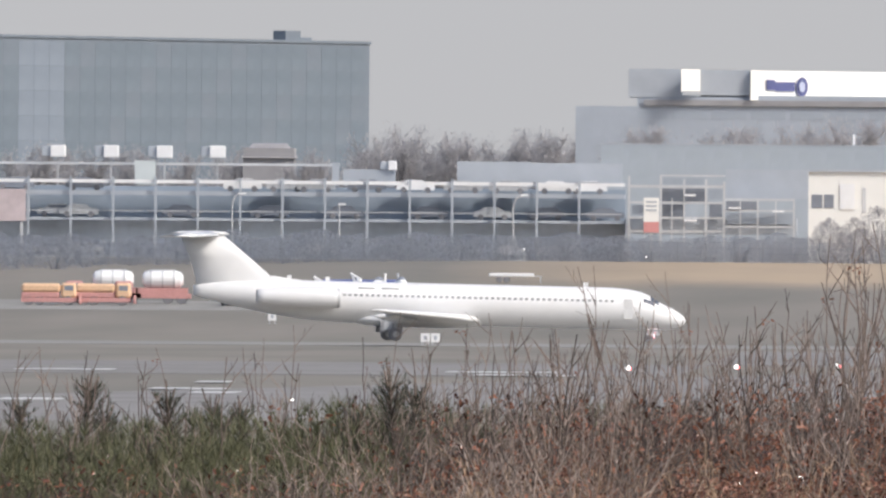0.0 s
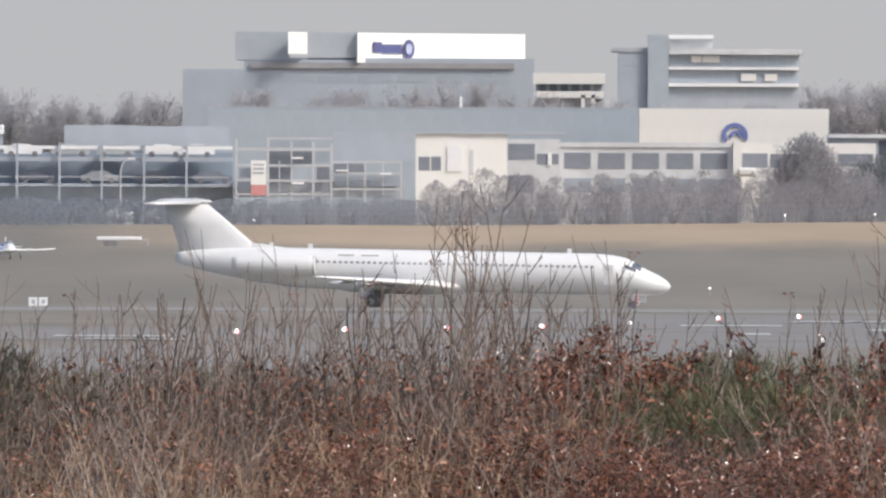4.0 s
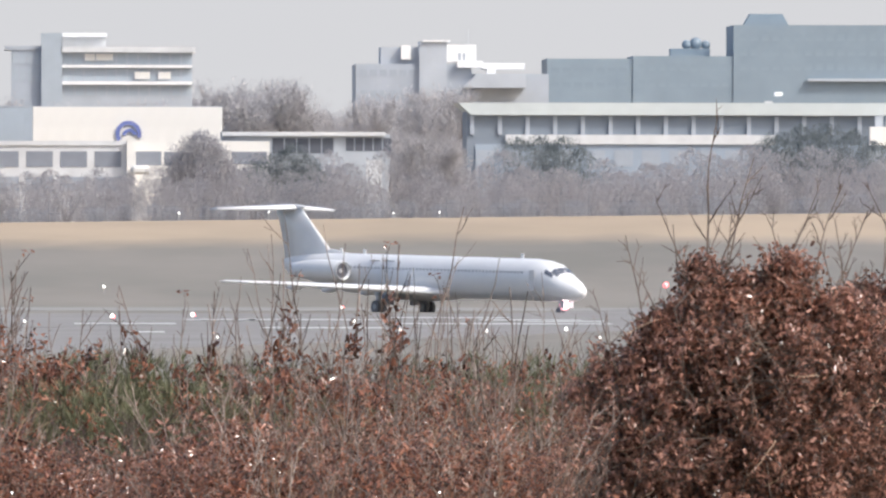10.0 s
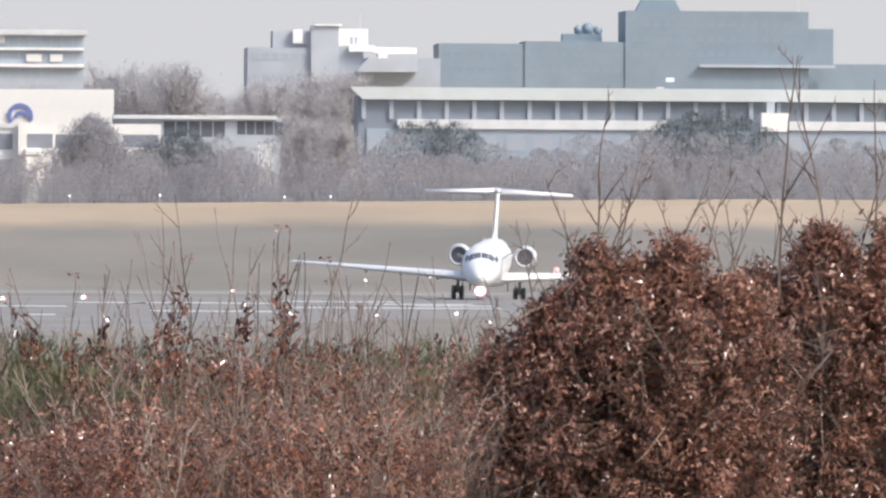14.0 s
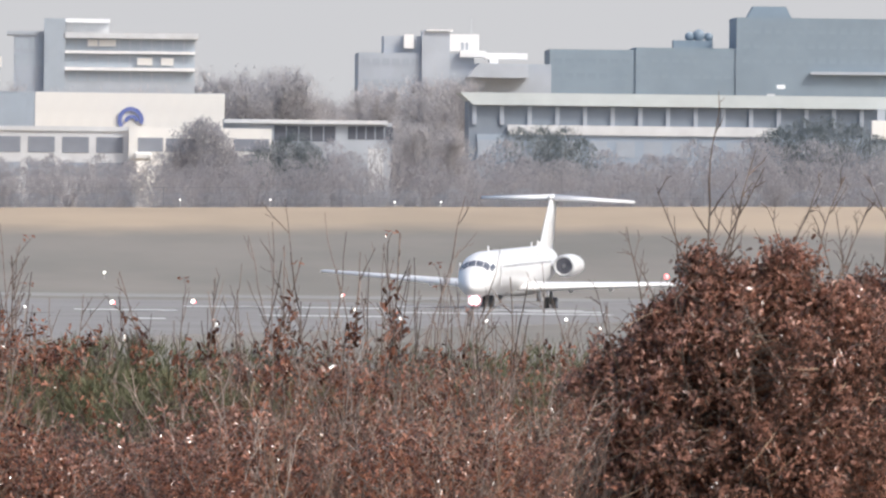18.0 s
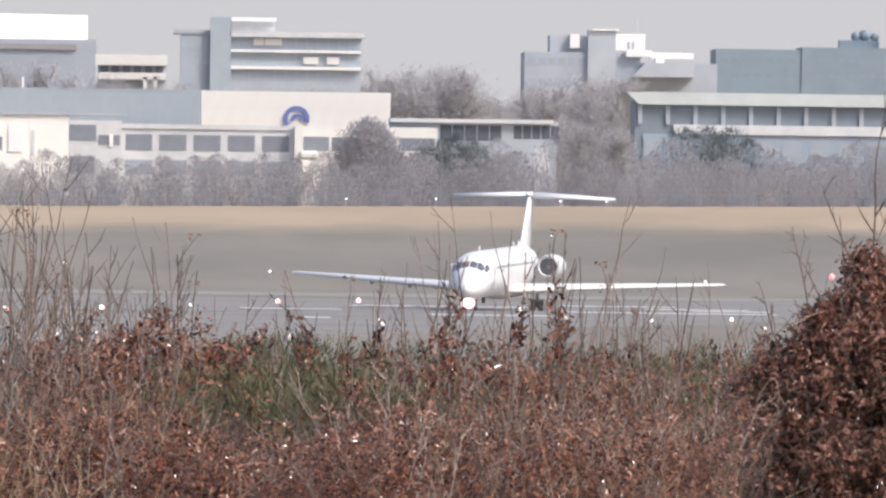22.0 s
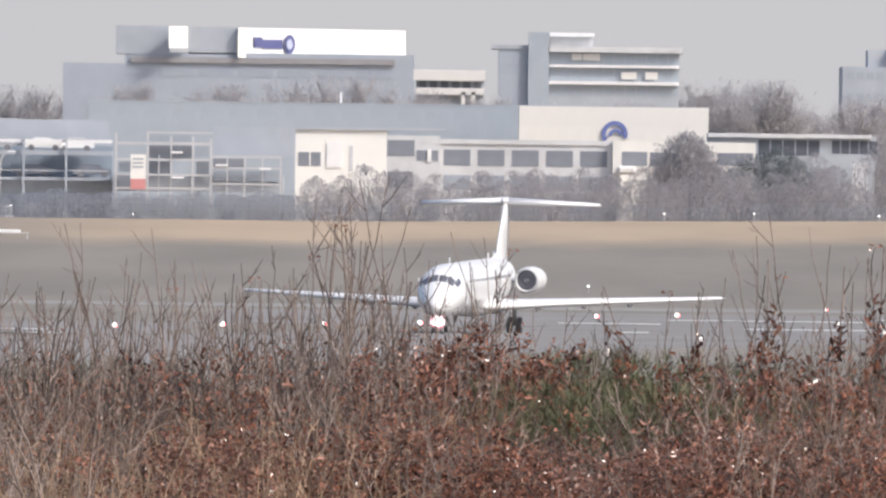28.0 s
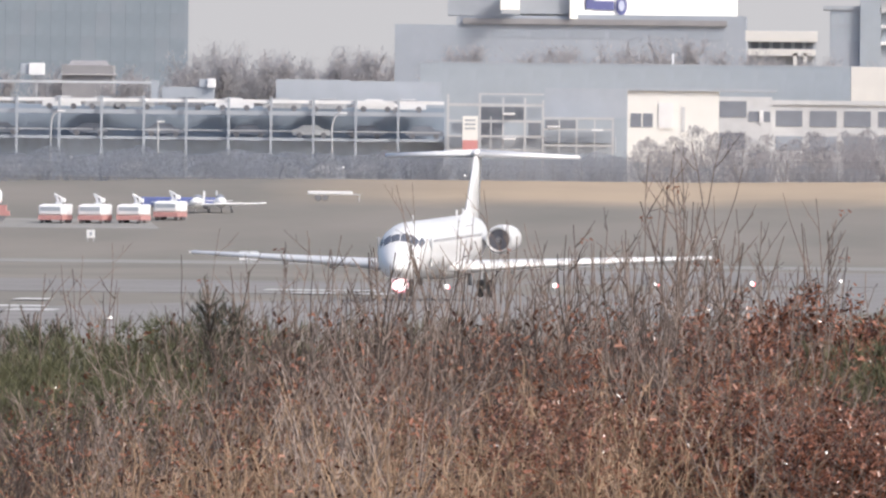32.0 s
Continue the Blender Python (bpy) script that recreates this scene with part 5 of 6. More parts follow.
def big_oak(seed, lobes, leaders):
    """A broad oak bush. lobes: offset, half width, height of each dome of leaves; leaders: offset, foot, length, lean of the bare shoots over it."""
    random.seed(seed)
    wood, leaves = Grow(), Grow()
    for dx, hw, top in lobes:
        limbs = []
        for i in range(5):
            a = 6.28 * i / 5 + random.uniform(-0.4, 0.4)
            foot = Vector((dx * 0.35 + random.gauss(0, 0.1), random.gauss(0, 0.1), 0))
            aim = Vector((dx + math.cos(a) * hw * 0.5, math.sin(a) * hw * 0.4, top * random.uniform(0.75, 0.95)))
            pts, d = way(foot, aim - foot, (aim - foot).length, 12, 0.05, 0.0)
            wood.tube(pts, 0.028, 0.007, 5)
            limbs += pts[3:]
        area = 6.28 * hw * top
        for i in range(int(area * 31)):
            h = top * (1 - random.random() ** 1.25)
            a = random.uniform(0, 6.28)
            lump = 1 + 0.14 * math.sin(2.7 * a + 4 * h + seed) + 0.1 * math.sin(6 * a - 5 * h)
            rad = hw * math.sqrt(max(0.0, 1 - ((h / top - 0.42) / 0.585) ** 2)) * lump * (0.25 + 0.75 * random.random() ** 0.6)
            e = Vector((dx + rad * math.cos(a), rad * 0.8 * math.sin(a), h * (0.94 + 0.06 * lump)))
            h0 = min(random.sample(limbs, 10), key=lambda q: (q - e + Vector((0, 0, 0.25))).length)
            pts, d = way(h0, e - h0, (e - h0).length, 4, 0.08, 0.0)
            wood.tube(pts, 0.0065, 0.003, 3)
            bunch(leaves, pts[-1], random.randint(12, 24), 0.062, 1.05)
            if i % 3 == 0:
                shoot(wood, pts[-1], Vector((random.gauss(0, 0.7), random.gauss(0, 0.7), random.gauss(0.6, 0.5))), random.uniform(0.15, 0.4), 0.005, 1, 0.12, 0.04, 0.4)
    pale = Grow()
    for i in range(70):          # thin pale twigs that arch out of the leaves
        dx, hw, top = random.choice(lobes)
        a = random.uniform(3.3, 6.1)
        q = Vector((dx + hw * 0.85 * math.cos(a), hw * 0.75 * math.sin(a), top * random.uniform(0.25, 0.95)))
        pts, d = way(q, Vector((random.gauss(0, 0.8), -0.6, random.gauss(0.3, 0.6))), random.uniform(0.25, 0.6), 6, 0.16, random.uniform(-0.08, 0.1))
        pale.tube(pts, 0.006, 0.003, 3)
    for dx, foot, ln, lean in leaders:
        p = Vector((dx, random.gauss(0, 0.12), foot))
        shoot(wood, p, Vector((lean, random.gauss(0, 0.1), 1)), ln, 0.008 + 0.005 * ln, 2, 0.055, 0.015, 0.6)
    t = thing("oak_bush", "broad oak bush thick with curled brown leaves", "bush", group="oak bushes on the heath")
    child("wood", wood.mesh("wood", M_BARK), t)
    child("twig_spray", pale.mesh("twig_spray", M_CANE), t, "thin pale bare twigs")["kind"] = "stuff"
    child("foliage", leaves.mesh("foliage", M_BUSHLEAF), t, "curled pale brown oak leaves")
    return t


def oak_sapling(seed):
    """A thin stem, a hanging bunch of dead leaves part way up, bare forks above."""
    random.seed(seed)
    wood, leaves = Grow(), Grow()
    for i in range(2):
        pts, d = way(Vector((random.gauss(0, 0.04), random.gauss(0, 0.04), 0)), Vector((random.gauss(0, 0.08), random.gauss(0, 0.08), 1)), 2.0 * (1.0, 0.72)[i], 10, 0.05, 0.02)
        wood.tube(pts, 0.012, 0.005, 4)
        for j in (6, 7, 8, 9, 10):
            shoot(wood, pts[j - 1], tilted(d, random.uniform(0.25, 0.7)), random.uniform(0.15, 0.45), 0.005, 1, 0.07, 0.06, 0.35)
        for j, n in ((8, 12), (9, 16)) if i else ((6, 10), (7, 20), (8, 7)):
            bunch(leaves, pts[j] + Vector((random.gauss(0, 0.03), 0, 0)), n, 0.05, 1.1)
    t = thing("oak_sapling", "thin oak sapling with a bunch of dead leaves", "sapling", group="oak saplings on the heath")
    child("wood", wood.mesh("wood", M_TWIG), t)
    child("foliage", leaves.mesh("foliage", M_OAKLEAF), t, "bunches of dead brown leaves")
    return t


def cane_clump(seed):
    """Long pale dead canes that arch and cross."""
    random.seed(seed)
    wood, leaves = Grow(), Grow()
    for i in range(12):
        p = Vector((random.gauss(0, 0.3), random.gauss(0, 0.25), 0))
        runs = shoot(wood, p, Vector((random.gauss(0, 0.24), random.gauss(0, 0.24), 1)), random.uniform(0.9, 2.0), 0.0095, 2, 0.15, 0.0, 0.42)
        for run in runs[1:]:
            if random.random() < 0.16:
                bunch(leaves, run[-1], 3, 0.03)
    t = thing("cane_clump", "tangle of pale upright dead canes", "shrub", group="dead canes on the heath")
    child("wood", wood.mesh("wood", M_CANE), t)
    child("foliage", leaves.mesh("foliage", M_OAKLEAF), t, "a few dead brown leaves")
    return t


# heights of the closed mass of shrubs along the heath, in metres across and up at 300 m
TOPS = [(-11.35, 6.25), (-10.45, 6.24), (-9.55, 6.40), (-8.64, 6.38), (-7.86, 6.38), (-7.08, 6.48), (-6.24, 6.64), (-5.64, 6.66), (-4.44, 6.74), (-3.23, 6.78), (-2.03, 6.82), (-1.39, 6.80), (-0.07, 6.80),
        (0.6, 6.66), (1.01, 6.60), (2.22, 6.62), (3.12, 6.62), (4.02, 6.64), (4.56, 6.64), (6.19, 6.64), (8.17, 6.66), (11.18, 6.66)]


def top_at(x):
    for (xa, za), (xb, zb) in zip(TOPS, TOPS[1:]):
        if xa <= x <= xb:
            return za + (zb - za) * (x - xa) / (xb - xa)
    return TOPS[0][1] if x < TOPS[0][0] else TOPS[-1][1]


def plant(protos, spots, absolute=False):
    """spots: x at 300 m, distance, height of the tip there (over the outline, or absolute), which prototype."""
    used = {}
    full = [tallest(p) for p in protos]
    for i, (x, y, extra, k) in enumerate(spots):
        xw = x * y / 300
        tip = 8 + ((0 if absolute else top_at(x)) + extra - 8) * y / 300
        g = ground_z(xw, y)
        s = (tip - g) / full[k % len(protos)]
        sxy = 0.6 * s + 0.4
        m = pose(xw, y, g - 0.03, 0, 0, (i * 137) % 360) @ Matrix.Diagonal((sxy, sxy, s, 1))
        k %= len(protos)
        if k in used:
            copy_thing(protos[k], m)
        else:
            used[k] = m
    for k, m in used.items():
        protos[k].matrix_basis = m


def scattered(x0, x1, n, y0, y1, low, high, k0=0):
    """Even but jittered spots between two bearings."""
    return [(x0 + (x1 - x0) * (i + random.random()) / n, random.uniform(y0, y1), random.uniform(low, high), i + k0) for i in range(n)]


LEFT, RIGHT = -10.8, 10.8
PINES_END, GREEN_0, GREEN_1, OAK_0 = -6.1, 0.45, 2.5, 6.3   # pines and broom on the left, the green gap, the broad oak

random.seed(77)
_full = [oak_shrub(101 + i) for i in range(4)]
_thin = [oak_shrub(111 + i, 2.0, 1.0, 0.36, 7) for i in range(3)]
# leafy oak shrubs: a tall knot left of the green gap, a lower mass before and right of it
_sp = scattered(-1.1, GREEN_0 - 0.1, 5, 284, 300, -0.35, 0.0) + [(0.15, 292, 0.2, 1), (-0.1, 296, 0.1, 2), (0.42, 290, 0.05, 3), (-0.95, 292, 0.05, 0)]
_sp += scattered(-2.9, GREEN_0 + 0.3, 14, 256, 280, -1.2, -0.65, 1)
_sp += scattered(GREEN_0, GREEN_1, 9, 250, 272, -1.25, -0.8, 2)
_sp += scattered(GREEN_1 - 0.2, 4.6, 5, 282, 296, -0.5, -0.1, 3)
_sp += scattered(GREEN_1 - 0.4, OAK_0 - 0.5, 9, 252, 280, -1.05, -0.5)
_sp += scattered(-6.0, -3.0, 5, 262, 285, -1.1, -0.75, 1)
plant(_full, _sp)
_sp = scattered(-4.4, -2.2, 7, 280, 300, -0.4, -0.05) + scattered(4.0, OAK_0 + 0.4, 12, 282, 304, -0.35, 0.0, 1) + scattered(-3.0, OAK_0 - 0.6, 15, 246, 268, -1.0, -0.5, 2) + scattered(2.5, 4.4, 6, 284, 296, -0.25, 0.1, 1) + scattered(2.3, OAK_0 - 0.5, 9, 254, 280, -0.95, -0.3)
plant(_thin, _sp)

# undergrowth that closes the mass behind the rest
_sp = scattered(PINES_END - 0.8, GREEN_0, 46, 294, 318, -0.35, -0.02) + scattered(GREEN_1, OAK_0 + 0.8, 24, 300, 318, -0.3, 0.0, 1)
_sp += scattered(LEFT, -6, 22, 252, 284, -0.95, -0.5, 2) + scattered(-6, -2, 22, 262, 292, -0.6, -0.15, 2) + scattered(-2, OAK_0, 24, 262, 292, -0.9, -0.35, 2) + scattered(GREEN_0, GREEN_1, 8, 262, 276, -1.1, -0.7)
plant([brush(151 + i) for i in range(4)], _sp)

# bare shoots that stand over the mass
_bare = [bare_shrub(201 + i) for i in range(5)]
_sp = scattered(PINES_END - 0.3, -4.4, 12, 292, 318, 6.75, 7.25) + scattered(-4.6, -1.9, 22, 290, 322, 6.95, 7.65, 1) + scattered(-1.95, -0.95, 10, 290, 312, 7.3, 8.2, 2)
_sp += scattered(-1.0, 0.6, 11, 292, 320, 6.95, 7.6, 3) + scattered(0.6, 2.6, 6, 296, 322, 6.7, 7.1, 1) + scattered(2.6, 5.4, 12, 292, 322, 6.9, 7.5) + scattered(5.2, 6.8, 6, 296, 320, 6.75, 7.1, 2)
_sp += scattered(LEFT, PINES_END, 11, 290, 312, 6.55, 7.0, 1) + scattered(-5.6, 0.3, 26, 268, 290, 6.6, 7.35, 3) + scattered(2.6, 6.2, 12, 268, 290, 6.3, 6.9, 3)
_sp += scattered(-6.0, OAK_0, 20, 262, 284, 5.7, 6.4, 2)
plant(_bare, _sp, True)
# pale tangled shrubs in front on the left
plant([bare_shrub(241 + i, 2.2, 9, 0.36, 0.6, 0.0, 0.0105, True) for i in range(3)], scattered(-8.3, -3.6, 26, 250, 276, -0.75, -0.1) + scattered(-2.6, 0.3, 6, 252, 274, -0.75, -0.2) + scattered(GREEN_1 - 0.3, OAK_0 - 0.4, 10, 252, 278, -0.6, -0.05))
# the tallest single shoots
_lone = [bare_shrub(221 + i, 3.6, 2 + i % 2, 0.1, 0.46, 0.02, 0.0135) for i in range(4)]
_sp = [(-6.4, 300, 7.4, 0), (-5.4, 298, 7.35, 1), (-4.1, 300, 7.9, 2), (-3.76, 297, 7.9, 3), (-3.25, 302, 7.85, 0), (-2.4, 300, 7.5, 1), (-1.75, 298, 8.25, 2), (-1.5, 296, 8.45, 3), (-1.4, 300, 8.3, 0), (-1.28, 294, 8.1, 1), (-1.1, 300, 8.2, 2),
       (-0.52, 298, 8.4, 3), (0.1, 300, 7.8, 0), (0.42, 298, 7.85, 1), (2.32, 300, 7.4, 1), (2.95, 298, 7.85, 2), (3.22, 302, 7.7, 3), (3.52, 300, 8.1, 0), (4.12, 300, 7.95, 1), (4.28, 296, 7.6, 2), (4.58, 299, 8.15, 3), (4.78, 303, 7.8, 0), (4.95, 297, 7.6, 1), (5.96, 300, 7.45, 2),
       (-8.57, 300, 7.0, 1), (-8.05, 302, 7.1, 2), (-7.56, 304, 7.25, 3), (-4.75, 304, 7.4, 3)]
plant(_lone, _sp, True)

# broom: the green gap, the left end, and a dull line behind the thicket
random.seed(78)
_sp = scattered(GREEN_0, GREEN_1, 9, 300, 318, -0.02, 0.14) + scattered(GREEN_0 + 0.15, GREEN_1 - 0.1, 8, 282, 296, -0.4, -0.1, 1) + scattered(GREEN_1, GREEN_1 + 0.9, 3, 306, 318, -0.1, 0.05)
_sp += scattered(LEFT, PINES_END + 0.2, 20, 294, 318, -0.12, 0.1) + scattered(LEFT, PINES_END - 0.2, 14, 274, 290, -0.5, -0.2, 1) + scattered(PINES_END, -3.6, 7, 318, 328, -0.25, -0.08)
_sp += scattered(4.6, 7.1, 9, 322, 334, -0.05, 0.1) + scattered(GREEN_1, OAK_0 + 0.2, 14, 298, 312, -0.2, 0.02) + scattered(GREEN_1, OAK_0 - 0.4, 6, 284, 294, -0.6, -0.3, 1)
plant([broom(301 + i) for i in range(3)], _sp)
_sp = [(-10.15, 312, 0.25, 0), (-9.58, 302, 0.4, 1), (-9.4, 310, 0.1, 2), (-8.6, 300, 0.3, 0), (-8.34, 306, 0.22, 2), (-7.81, 310, 0.12, 1), (-6.22, 300, 0.3, 2), (-6.05, 304, 0.1, 1), (-10.6, 304, 0.15, 1), (-9.79, 292, -0.25, 2), (-6.6, 298, -0.1, 1),
       (-8.83, 288, -0.3, 0), (1.55, 312, 0.18, 1), (1.3, 314, 0.1, 0)]
plant([young_pine(401 + i) for i in range(3)], _sp)

# saplings with a bunch of leaves against the runway
_sp = [(2.08, 300, 7.3, 0), (2.36, 298, 7.35, 1), (2.93, 299, 7.6, 0), (2.78, 301, 7.05, 1), (3.83, 300, 7.65, 1), (3.64, 297, 7.0, 0), (4.56, 298, 7.75, 0), (4.84, 302, 7.1, 1), (4.3, 300, 6.9, 1), (-0.05, 298, 7.0, 0), (0.35, 302, 7.05, 1), (0.95, 290, 6.55, 0), (2.5, 286, 6.5, 1), (3.2, 284, 6.6, 0), (5.1, 299, 6.95, 0)]
plant([oak_sapling(621), oak_sapling(622)], _sp, True)

# the broad oak and its neighbour
_D = 282 / 300
_big = big_oak(501, [(0.05, 1.65, 2.62), (-1.2, 0.8, 1.95), (-0.7, 0.65, 2.45), (-0.34, 0.42, 2.98), (0.5, 0.5, 3.05), (1.1, 0.75, 2.65), (0.1, 0.5, 2.82)],
               [(-0.3, 2.5, 1.95, 0.0), (-0.2, 2.4, 1.7, 0.16), (-0.35, 2.4, 1.3, -0.4), (-0.3, 2.6, 1.4, 0.45), (0.4, 2.6, 1.2, 0.3), (0.55, 2.6, 0.9, -0.2), (-0.8, 2.0, 1.3, -0.35), (-1.1, 1.6, 1.1, -0.3), (0.9, 2.3, 1.3, 0.25), (-0.1, 2.4, 1.1, -0.15), (0.7, 2.4, 1.5, 0.4), (-0.55, 2.2, 1.2, -0.1), (-0.6, 2.1, 1.0, -0.5), (1.1, 2.3, 1.1, -0.3)])
_big.matrix_basis = pose(8.0 * _D, 282, 4.57)
_big2 = big_oak(502, [(0.3, 1.4, 2.75), (0.0, 0.6, 3.15), (-0.7, 0.65, 2.75), (-1.0, 0.6, 2.5), (0.75, 0.55, 3.2)],
                [(0.05, 2.8, 2.2, 0.02), (-0.45, 2.4, 2.6, 0.0), (0.3, 2.7, 1.5, 0.3), (-0.2, 2.6, 1.3, -0.35), (-0.6, 2.3, 1.4, 0.2), (0.5, 2.8, 1.9, 0.15), (-0.8, 2.2, 1.2, -0.3), (-0.3, 2.5, 1.1, 0.5)])
_big2.matrix_basis = pose(10.2 * _D, 285, 4.57)
random.seed(83)
_sp = scattered(-6.3, -2.0, 14, 250, 284, -1.2, -0.6) + scattered(-2.0, GREEN_0, 9, 252, 282, -0.9, -0.3, 1) + scattered(GREEN_1, OAK_0 - 0.6, 6, 252, 280, -0.9, -0.3, 2)
_sp += scattered(-9.9, -6.2, 8, 256, 272, -1.0, -0.65) + scattered(-8.6, -4.4, 16, 244, 262, -1.5, -0.95, 1) + scattered(-4.8, -0.2, 24, 244, 262, -1.35, -0.75, 2)
plant([cane_clump(701 + i) for i in range(3)], _sp)

# dry grass: nobody could count the stalks
random.seed(91)
_g = Grow()
for i in range(22000):
    x = random.uniform(LEFT, RIGHT)
    y = random.uniform(252, 306)
    dens = 0.05 if x < -5 else 0.25
    if x > 6.3:
        continue
    if GREEN_0 < x < GREEN_1:
        dens = 0.12
    if random.random() > dens:
        continue
    xw, g = x * y / 300, 4.6
    tip = 8 + (top_at(x) - 8) * y / 300 - 0.35 - abs(random.gauss(0, 0.5)) - (0.6 if GREEN_0 < x < GREEN_1 else 0)
    if tip < g + 0.4:
        continue
    p = Vector((xw, y, g))
    _g.blade(p, Vector((xw + random.gauss(0, 0.32), y + random.gauss(0, 0.2), tip)), random.uniform(0.003, 0.007), Vector((random.gauss(0, 0.1), 0, 0)))
tagged(new("dry_grass", _g.mesh("dry_grass", M_STRAW)), "tall russet dead grass and bracken on the heath", "grass", kind="stuff")

# ---- the airliner: origin on the ground between the main wheels, nose along +x ----
NOSE = 25.3
PITCH = pose(0, 0, 0, 0, 0.9, 0)
plane = thing("airliner", "white twin-jet airliner with a high tail, plain unmarked paint", "airplane")


def body(name, bm, mat, parent=None, label="", smooth=False):
    ob = part(name, bm, mat, parent or plane, label, smooth)
    if parent is None:
        ob.matrix_basis = PITCH
    return ob


_sec = [(NOSE - a, z, w, h) for a, z, w, h in (
    (0.0, 2.25, 0.06, 0.06), (0.15, 2.26, 0.34, 0.32), (0.5, 2.3, 0.62, 0.58), (1.1, 2.4, 0.92, 0.84), (1.9, 2.54, 1.2, 1.05), (2.6, 2.72, 1.36, 1.22), (3.2, 2.9, 1.47, 1.44),
    (3.9, 3.04, 1.56, 1.6), (5.0, 3.14, 1.64, 1.71), (6.5, 3.2, 1.67, 1.76), (12, 3.2, 1.67, 1.76), (18, 3.2, 1.67, 1.76), (24, 3.2, 1.67, 1.76), (30, 3.22, 1.67, 1.74),
    (33, 3.32, 1.6, 1.64), (36, 3.5, 1.36, 1.42), (38.5, 3.68, 1.02, 1.12), (40.5, 3.82, 0.62, 0.82), (41.8, 3.9, 0.3, 0.55), (42.4, 3.92, 0.08, 0.4))]
fus = body("fuselage", loft(_sec, 36), M_PLANE, smooth=True)
fus["label"] = "long white cigar-shaped fuselage"
body("belly_fairing", loft([(NOSE - a, 1.78, w, h) for a, w, h in ((17.0, 0.4, 0.2), (18.5, 1.5, 0.5), (21, 1.85, 0.62), (25, 1.85, 0.62), (27.5, 1.4, 0.5), (29, 0.4, 0.2))], 20), M_PLANE, smooth=True)


for side in (1, -1):
    bm = airfoil(bmesh.new(), [(side * 0.8, NOSE - 17.6, 7.6, 1.8, 0.13), (side * 1.8, NOSE - 18.3, 7.0, 1.86, 0.13), (side * 5.6, NOSE - 20.6, 4.7, 2.08, 0.14), (side * 11, NOSE - 24.4, 2.9, 2.31, 0.155), (side * 16.2, NOSE - 28.0, 1.35, 2.52, 0.18), (side * 16.45, NOSE - 28.5, 0.7, 2.54, 0.09)])
    wing = body("wing", bm, M_PLANE, smooth=True)
    for k, (yy, xx, zz) in enumerate(((4.2, 25.0, 1.72), (7.2, 26.3, 1.9), (10.2, 27.2, 2.05))):
        part("flap_fairing", loft([(NOSE - xx + d, zz, r, r * 1.3) for d, r in ((1.3, 0.03), (0.8, 0.14), (0, 0.17), (-0.7, 0.1), (-1.1, 0.02))], 10), M_PLANE, wing, smooth=True).location.y = side * yy
    lamp = bmesh.new()
    bmesh.ops.create_uvsphere(lamp, u_segments=8, v_segments=6, radius=0.07, matrix=Matrix.Translation((NOSE - 28.3, side * 16.42, 2.55)))
    part("wingtip_lamp", lamp, M_LENS, wing)
    bm = airfoil(bmesh.new(), [(0, NOSE - 40.2, 3.9, 8.62, 0.15), (side * 6.12, NOSE - 43.5, 1.55, 8.44, 0.17)])
    body("tailplane", bm, M_PLANE, smooth=True)
    # engine on its stub
    ez, ey = 3.5, side * 2.72
    prof = ((30.2, 0.72), (30.25, 0.8), (30.7, 0.88), (32, 0.92), (34, 0.9), (35.6, 0.8), (36.7, 0.66), (37.3, 0.6))
    bm = bmesh.new()
    n = 28
    rows = []
    for a, r in ((31.6, 0.60), (30.5, 0.66)) + prof + ((37.3, 0.52), (36.4, 0.5)):
        rows.append([bm.verts.new((NOSE - a, ey + r * math.sin(6.28318 * k / n), ez + r * math.cos(6.28318 * k / n))) for k in range(n)])
    for a, b in zip(rows, rows[1:]):
        for k in range(n):
            bm.faces.new((a[k], b[k], b[(k + 1) % n], a[(k + 1) % n]))
    bmesh.ops.recalc_face_normals(bm, faces=bm.faces)
    eng = body("engine", bm, M_PLANE, smooth=True)
    eng["label"] = "white rear-mounted jet engine nacelle"
    part("intake_lip", loft([(NOSE - a, 0, r, r) for a, r in ((30.16, 0.76), (30.2, 0.81), (30.42, 0.845))], 28, False), M_STEEL, eng, "grey metal intake lip", True).location = (0, ey, ez)
    bm = bmesh.new()
    bmesh.ops.create_cone(bm, cap_ends=True, segments=24, radius1=0.655, radius2=0.655, depth=0.06, matrix=pose(NOSE - 30.62, ey, ez, 0, 90, 0))
    part("fan", bm, M_FAN, eng, "dark fan inside the intake")
    bm = bmesh.new()
    bmesh.ops.create_cone(bm, cap_ends=True, segments=16, radius1=0.2, radius2=0.02, depth=0.3, matrix=pose(NOSE - 30.45, ey, ez, 0, 90, 0))
    part("spinner", bm, M_METAL, eng)
    bm = bmesh.new()
    bmesh.ops.create_cone(bm, cap_ends=True, segments=20, radius1=0.5, radius2=0.5, depth=0.05, matrix=pose(NOSE - 36.5, ey, ez, 0, 90, 0))
    part("exhaust", bm, M_FAN, eng)
    bm = airfoil(bmesh.new(), [(side * 1.2, NOSE - 31.6, 4.4, 3.4, 0.1), (side * 2.2, NOSE - 31.6, 4.4, 3.45, 0.1)])
    part("pylon", bm, M_PLANE, eng, smooth=True)
    # cabin windows and doors
    _wm = _unit.setdefault("porthole", mesh_of(boxes((-0.13, 0.13, -0.006, 0.006, -0.18, 0.18)), "cabin_window", M_PORT))
    for i in range(50):
        a = 6.6 + i * 0.49
        w = child("cabin_window", _wm, fus)
        w.matrix_basis = pose(NOSE - a, side * 1.594, 3.74, -side * 18, 0, 0)
